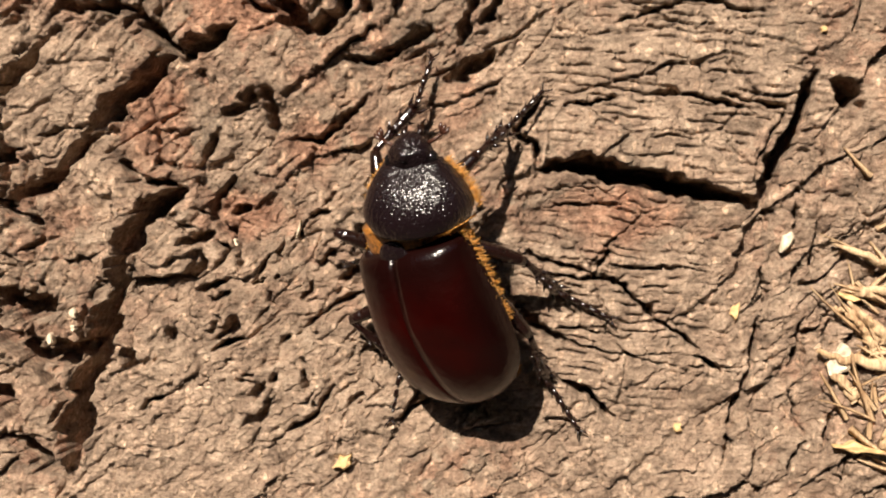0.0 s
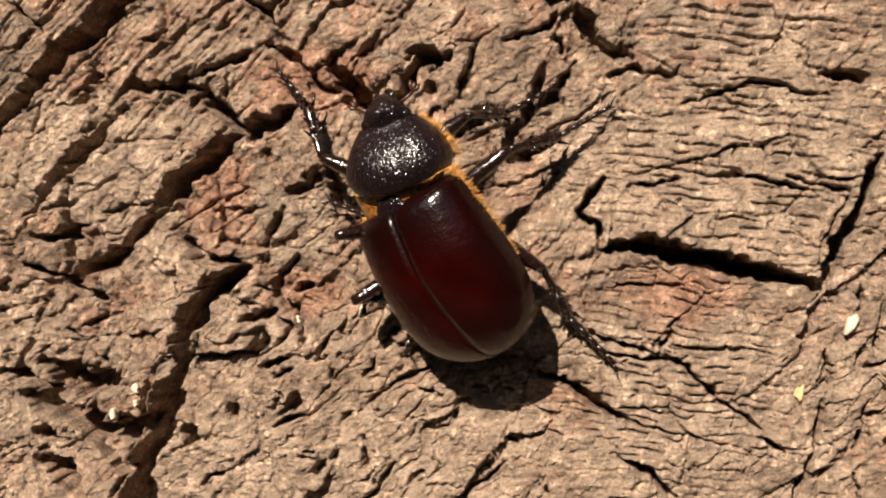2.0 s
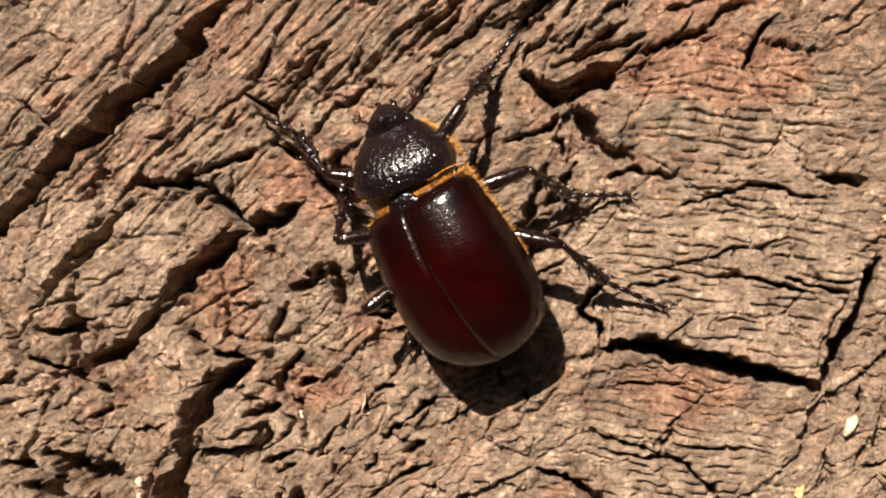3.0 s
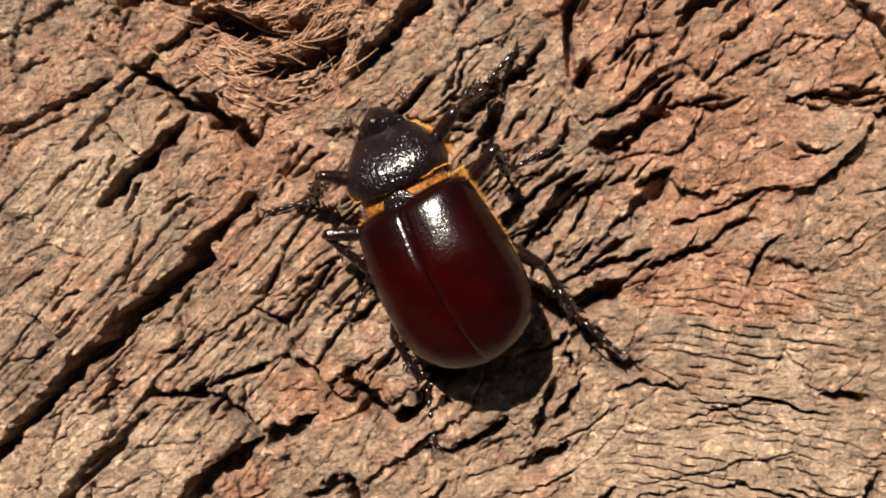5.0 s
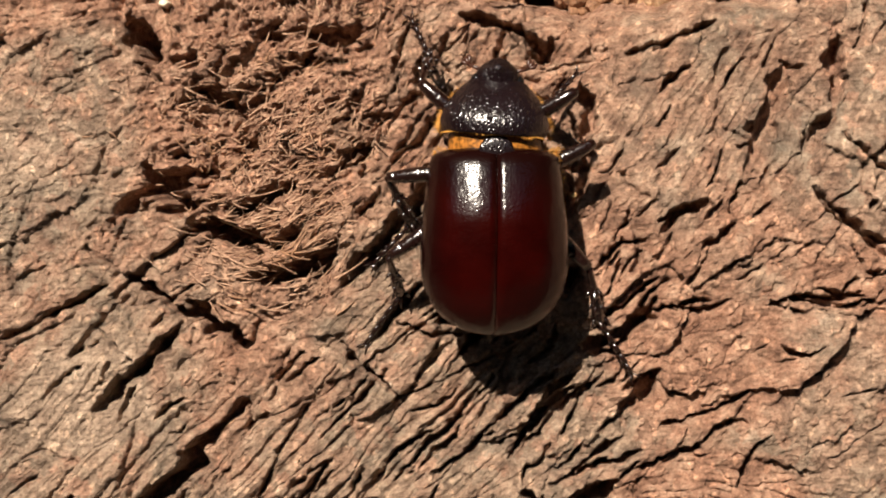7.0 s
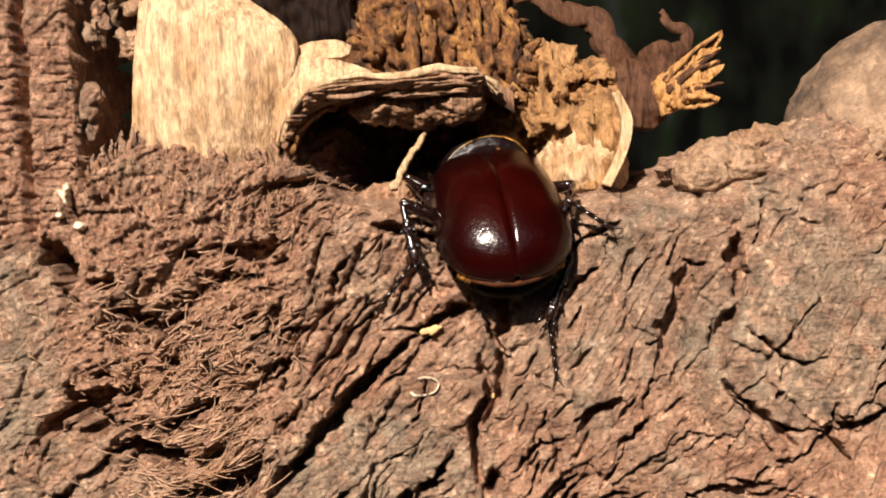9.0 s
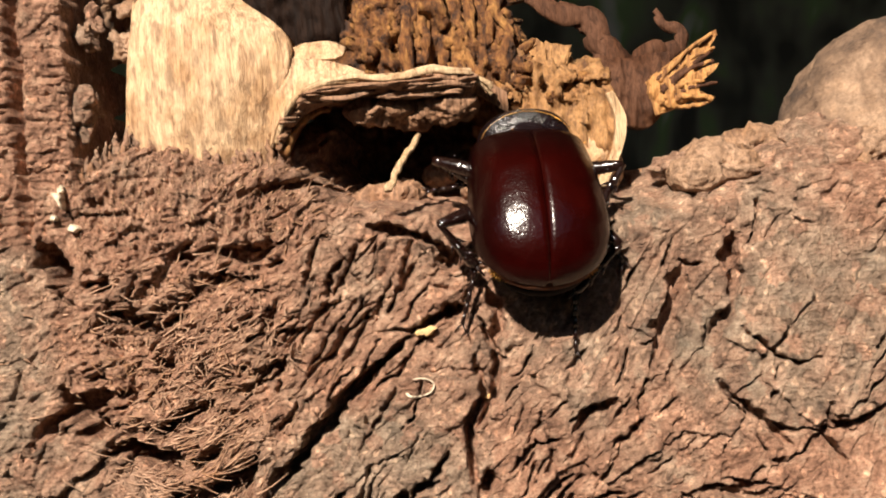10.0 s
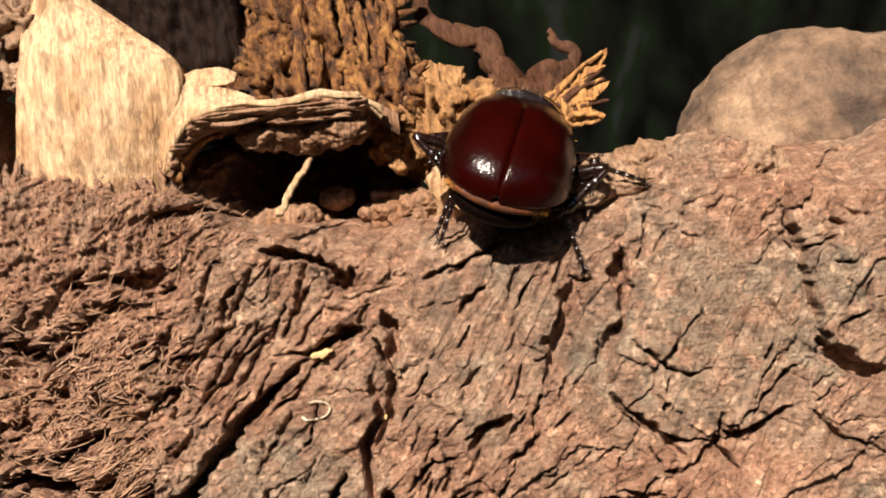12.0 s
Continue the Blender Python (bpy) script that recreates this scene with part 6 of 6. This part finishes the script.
# Body: seconds, place in millimetres, heading, pitch, roll, turn and nod of the front body.
BODY = [
    (0, 2.01, -3.92, -0.16, 10.5, -18.0, -31.0, -12.0, 5.0),
    (0.5, 0.87, -3.65, 1.97, 19.3, -14.0, -31.0, -22.0, 6.0),
    (1, -2.35, -4.04, 5.59, 21.5, -18.0, -30.0, -22.0, 5.0),
    (1.5, -3.95, -3.61, 7.96, 22.3, -12.0, -24.0, -14.0, 6.0),
    (2, -5.46, -3.56, 12.62, 26.2, -10.0, -24.0, -14.0, 6.0),
    (2.5, -5.49, -3.29, 18.48, 22.5, -5.0, -20.0, -8.0, 6.0),
    (3, -4.95, -3.44, 22.90, 27.0, -6.0, -18.0, -8.0, 6.0),
    (3.2, -6.82, -3.42, 25.83, 25.9, -5.0, -17.0, -6.0, 6.0),
    (3.6, -7.16, -3.36, 30.71, 23.9, -3.8, -15.0, -5.0, 5.8),
    (4, -7.50, -3.30, 35.58, 21.9, -2.5, -14.0, -4.0, 5.5),
    (4.4, -7.84, -3.24, 40.46, 19.9, -1.2, -13.0, -3.0, 5.2),
    (4.8, -8.18, -3.18, 45.34, 17.9, 0.0, -12.0, -2.0, 5.0),
    (5, -7.18, -3.17, 47.06, 25.8, 0.0, -11.0, -4.0, 5.0),
    (5.5, -7.47, -3.14, 55.02, 21.4, 0.0, -9.0, -2.0, 5.0),
    (6, -6.95, -3.09, 59.99, 17.3, 0.0, -4.0, -4.0, 7.0),
    (6.5, -4.33, -2.93, 68.35, 3.3, 0.0, 2.0, -3.0, 10.0),
    (7, 1.01, -4.50, 73.54, -2.7, 0.0, 6.0, -4.0, 8.0),
    (7.5, 4.95, -2.41, 81.40, -16.5, 0.0, 18.0, 8.0, 12.0),
    (7.7, 7.38, -2.36, 82.14, -4.7, 0.0, 16.0, 12.0, 10.0),
    (8.1, 8.67, -0.25, 85.50, -2.5, 15.0, 13.0, 11.0, 18.0),
    (8.5, 9.97, 3.00, 88.86, -0.4, 30.0, 11.0, 10.0, 26.0),
    (8.9, 11.26, 7.00, 92.23, 1.8, 45.0, 9.0, 9.0, 34.0),
    (9.3, 12.55, 11.50, 95.59, 4.0, 60.0, 7.0, 8.0, 42.0),
    (9.5, 11.80, 12.50, 96.30, 2.0, 61.0, 7.0, 6.0, 44.0),
    (10, 16.76, 4.18, 95.67, -3.0, 36.0, 8.0, 0.0, 48.0),
    (10.5, 18.68, 5.88, 93.82, -2.0, 58.0, 2.0, 0.0, 42.0),
    (11, 22.36, 5.41, 95.60, -2.0, 66.0, -4.0, 0.0, 38.0),
    (11.5, 23.14, 6.54, 96.91, -16.0, 64.0, 0.0, 0.0, 34.0),
    (12, 27.90, 7.68, 100.20, -24.0, 58.0, -2.0, 0.0, 34.0),
]
# Feet on the bark: seconds and place in millimetres.
FEET = {
    "front_r": [
        (0, 14.6, -0.5, 19.9), (0.5, 14.5, -0.5, 19.8), (1, 6.3, -0.6, 26.0), (1.5, 7.1, -0.5, 27.2),
        (2, 7.0, -0.6, 27.1), (2.5, -0.4, -0.6, 39.7), (3, 3.2, -0.5, 45.9), (3.2, 2.9, -0.6, 45.4),
        (3.6, 2.9, -0.5, 47.8), (4, 2.9, -1.5, 56.7), (4.4, 2.9, -0.4, 56.9), (4.8, 2.9, -0.3, 63.7),
        (5, 2.5, -0.2, 67.4), (5.5, -2.5, -0.3, 70.0), (6, 0.1, -0.1, 81.3), (6.5, 3.8, 0.1, 82.2),
        (7, 11.5, 0.4, 87.5), (7.5, 12.5, 21.2, 99.0), (7.7, 14.8, 0.7, 91.1), (8.1, 17.7, 14.8, 94.1),
        (8.5, 20.6, 27.9, 103.7), (8.9, 23.5, 43.1, 104.4), (9.3, 26.4, 57.2, 111.8), (9.5, 24.2, 38.7, 106.3),
        (10, 27.2, 34.8, 104.5), (10.5, 30.6, 39.6, 105.6), (11, 36.3, 43.5, 107.9), (11.5, 38.1, 39.7, 107.2),
        (12, 45.3, 45.1, 110.6),
    ],
    "mid_r": [
        (0, 21.1, -0.1, -8.4), (0.5, 16.9, -0.5, 8.5), (1, 15.7, -0.4, 7.2), (1.5, 15.0, -0.3, 8.1),
        (2, 15.2, -0.6, 26.0), (2.5, 15.3, -0.6, 26.1), (3, 15.5, -0.5, 26.0), (3.2, 14.3, -0.5, 27.1),
        (3.6, 12.9, -1.5, 36.6), (4, 11.5, -0.5, 39.5), (4.4, 10.1, -1.5, 51.2), (4.8, 8.7, -0.5, 56.3),
        (5, 7.0, -0.5, 56.3), (5.5, 7.9, -0.4, 55.2), (6, 6.1, -0.1, 72.8), (6.5, 7.9, -0.2, 72.8),
        (7, 12.1, 0.2, 79.1), (7.5, 20.1, 0.3, 81.7), (7.7, 21.8, 0.6, 84.6), (8.1, 22.9, -0.4, 87.6),
        (8.5, 24.1, 0.7, 84.0), (8.9, 25.2, -0.3, 89.2), (9.3, 26.3, 0.8, 87.8), (9.5, 26.4, 0.7, 87.6),
        (10, 27.5, 0.6, 86.4), (10.5, 38.1, 1.0, 90.1), (11, 37.8, 1.0, 90.8), (11.5, 40.2, 8.9, 97.6),
        (12, 45.1, 4.4, 96.9),
    ],
    "hind_r": [
        (0, 17.4, 0.6, -22.5), (0.5, 17.8, 0.4, -21.8), (1, 14.8, 0.2, -11.9), (1.5, 15.6, -0.2, -5.6),
        (2, 15.5, -0.1, -6.1), (2.5, 14.9, -0.1, 0.7), (3, 19.1, -0.6, 13.3), (3.2, 18.0, -0.6, 19.9),
        (3.6, 17.4, -0.6, 20.3), (4, 16.9, -1.6, 27.3), (4.4, 16.4, -0.6, 25.4), (4.8, 15.8, -0.7, 30.2),
        (5, 15.6, -0.6, 29.8), (5.5, 13.3, -0.6, 47.5), (6, 13.4, -0.6, 46.1), (6.5, 14.0, -0.6, 49.8),
        (7, 16.6, -0.4, 51.0), (7.5, 11.9, -0.4, 60.1), (7.7, 8.2, -0.4, 59.2), (8.1, 11.1, -0.3, 62.0),
        (8.5, 14.0, -1.1, 71.4), (8.9, 16.9, 0.1, 72.0), (9.3, 19.8, 0.3, 79.2), (9.5, 19.7, 0.2, 78.8),
        (10, 20.6, 0.2, 76.6), (10.5, 17.3, 0.1, 75.4), (11, 33.6, 0.5, 82.3), (11.5, 30.5, 0.4, 81.3),
        (12, 35.5, 0.8, 86.9),
    ],
    "front_l": [
        (0, 1.3, -0.6, 25.0), (0.5, -10.9, -0.4, 19.4), (1, -11.3, -0.4, 19.6), (1.5, -14.3, -0.5, 20.9),
        (2, -27.9, -0.8, 33.2), (2.5, -30.7, -0.9, 37.3), (3, -31.4, -0.9, 38.1), (3.2, -32.4, -0.9, 40.0),
        (3.6, -31.2, -1.9, 44.5), (4, -30.0, -0.9, 42.4), (4.4, -28.7, -1.9, 49.2), (4.8, -27.5, -0.9, 49.3),
        (5, -27.9, -0.9, 48.9), (5.5, -24.6, -1.0, 59.1), (6, -27.2, -1.0, 65.4), (6.5, -28.2, -0.7, 82.3),
        (7, -8.1, 0.2, 95.0), (7.5, -7.8, 0.2, 96.1), (7.7, -11.4, 1.0, 101.8), (8.1, -7.9, 7.5, 104.9),
        (8.5, -4.5, 16.0, 101.4), (8.9, -1.0, 22.5, 106.7), (9.3, 2.4, 31.0, 105.4), (9.5, 2.6, 24.2, 103.1),
        (10, 12.5, 27.0, 98.0), (10.5, 14.0, 34.7, 100.1), (11, 13.6, 42.6, 106.0), (11.5, 15.7, 36.3, 104.3),
        (12, 20.4, 51.7, 109.8),
    ],
    "mid_l": [
        (0, -10.9, 0.3, -1.6), (0.5, -14.0, 0.2, 1.2), (1, -15.5, -0.0, 6.4), (1.5, -18.7, -0.2, 9.2),
        (2, -19.7, -0.2, 14.9), (2.5, -20.4, -0.6, 24.8), (3, -22.6, -0.7, 31.2), (3.2, -20.6, -0.7, 29.1),
        (3.6, -20.0, -0.7, 29.4), (4, -19.4, -1.7, 36.3), (4.4, -18.7, -0.7, 34.4), (4.8, -18.1, -0.7, 39.1),
        (5, -18.4, -0.8, 35.7), (5.5, -22.3, -0.7, 43.2), (6, -26.8, -1.0, 54.0), (6.5, -21.2, -0.7, 68.3),
        (7, -13.8, -0.6, 65.5), (7.5, -13.0, -0.3, 78.2), (7.7, -11.2, -0.3, 79.4), (8.1, -8.2, 1.8, 82.0),
        (8.5, -5.2, 2.9, 91.3), (8.9, -2.3, 6.0, 91.7), (9.3, 0.7, 8.1, 98.7), (9.5, 2.6, 15.4, 100.3),
        (10, 3.9, 11.5, 98.3), (10.5, 8.8, 7.7, 95.2), (11, 11.0, 7.9, 94.6), (11.5, 14.3, 10.3, 95.7),
        (12, 18.1, 2.4, 93.0),
    ],
    "hind_l": [
        (0, -5.5, 1.0, -20.3), (0.5, -6.0, 0.9, -18.2), (1, -9.4, 0.7, -13.0), (1.5, -10.0, 0.6, -8.8),
        (2, -10.3, 0.3, -3.6), (2.5, -10.3, 0.1, 3.0), (3, -10.4, -0.2, 7.4), (3.2, -11.1, -0.2, 9.8),
        (3.6, -8.6, -1.2, 14.3), (4, -6.1, -0.3, 12.2), (4.4, -3.7, -1.3, 19.0), (4.8, -1.2, -0.4, 19.1),
        (5, -8.3, -0.3, 20.3), (5.5, -6.1, -0.7, 31.8), (6, -10.8, -0.7, 38.9), (6.5, -14.6, -0.8, 45.9),
        (7, -14.9, -0.8, 56.4), (7.5, -8.8, -0.5, 70.8), (7.7, -4.0, -0.4, 72.8), (8.1, -3.7, -1.3, 77.7),
        (8.5, -3.3, -0.2, 76.0), (8.9, -3.0, -1.1, 83.0), (9.3, -2.6, -0.0, 83.5), (9.5, -0.4, 0.2, 88.5),
        (10, 7.6, 0.0, 81.0), (10.5, 8.1, -0.1, 72.7), (11, 10.0, 0.3, 83.4), (11.5, 15.0, 0.6, 89.6),
        (12, 18.7, 1.4, 92.2),
    ],
}


def body_pose(x, y, z, heading, pitch, roll):
    return pose(x * MM, y * MM, (z + 500) * MM, 90, 0, 0) @ pose(0, 0, 0, 0, 0, heading) @ pose(0, 0, 0, -pitch, roll, 0)


def aim(a, b, up):
    """The pose at a whose z axis goes to b."""
    z = (b - a).normalized()
    x = up.cross(z)
    x = (Vector((1, 0, 0)) if x.length < 1e-4 else x).normalized()
    y = z.cross(x)
    m = Matrix((x, y, z)).transposed().to_4x4()
    m.translation = a
    return m


def leg_poses(key, foot, free):
    """Poses of thigh, shin and foot in the beetle's space for a foot that stands at a place there, in millimetres. free: the way out of the bark."""
    hip, lf, lt, la = LEGS[key]
    hip, foot = Vector(hip), Vector(foot)
    far = foot - hip
    reach = lf + lt + la - 1.2
    if far.length > reach:
        foot = hip + far.normalized() * reach
    out = foot - hip
    out -= free * out.dot(free)
    span = out.length
    out = out.normalized() if span > 0.1 else Vector((1 if hip.x > 0 else -1, 0, 0))
    ankle = foot - out * la * min(0.95, max(0.25, (span - 2.5) / (lf + lt))) + 1.2 * free
    ankle = foot - (foot - ankle).normalized() * la
    d = ankle - hip
    dist = min(max(d.length, abs(lf - lt) + 0.4), lf + lt - 0.05)
    ankle = hip + d.normalized() * dist
    c = (lf * lf + dist * dist - lt * lt) / (2 * lf * dist)
    dirn = d.normalized()
    lift = 0.40 * free + 0.9 * Vector((1 if hip.x > 0 else -1, 0.5 if hip.y > 0 else -0.4, 0))
    side = (lift - dirn * lift.dot(dirn)).normalized()
    knee = hip + lf * (c * dirn + math.sqrt(max(0, 1 - c * c)) * side)
    return aim(hip * MM, knee * MM, free), aim(knee * MM, ankle * MM, free), aim(ankle * MM, (foot if (foot - ankle).length > 0.5 else ankle + out) * MM, free)


def motions():
    bodies = [(t, body_pose(*row)) for t, *row, _, _ in BODY]
    walk(beetle, bodies)
    walk(shield_part, [(t, pose((-0.05 * roll + 0.14 * max(0, -18 - roll)) * MM, 6.75 * MM, 9 * MM) @ pose(0, 0, 0, -nod, -0.45 * roll, turn) @ pose(0, 0, -9 * MM)) for t, *_, roll, turn, nod in BODY])
    for key, places in FEET.items():
        femur, tibia, tarsus = LEG_PARTS[key]
        rows = []
        for (t, m), (_, *p) in zip(bodies, places):
            ground = over_bark(p[0], p[2], 0.35) if p[1] < 6 else Vector(p)
            local = m.inverted() @ (Vector((p[0], min(p[1], ground.y), p[2] + 500)) * MM) / MM
            rows.append((t, leg_poses(key, local, (m.inverted().to_3x3() @ Vector((0, -1, 0.1))).normalized())))
        walk(femur, [(t, a) for t, (a, b, c) in rows])
        walk(tibia, [(t, a.inverted() @ b) for t, (a, b, c) in rows])
        walk(tarsus, [(t, a.inverted() @ c) for t, (a, b, c) in rows])

motions()
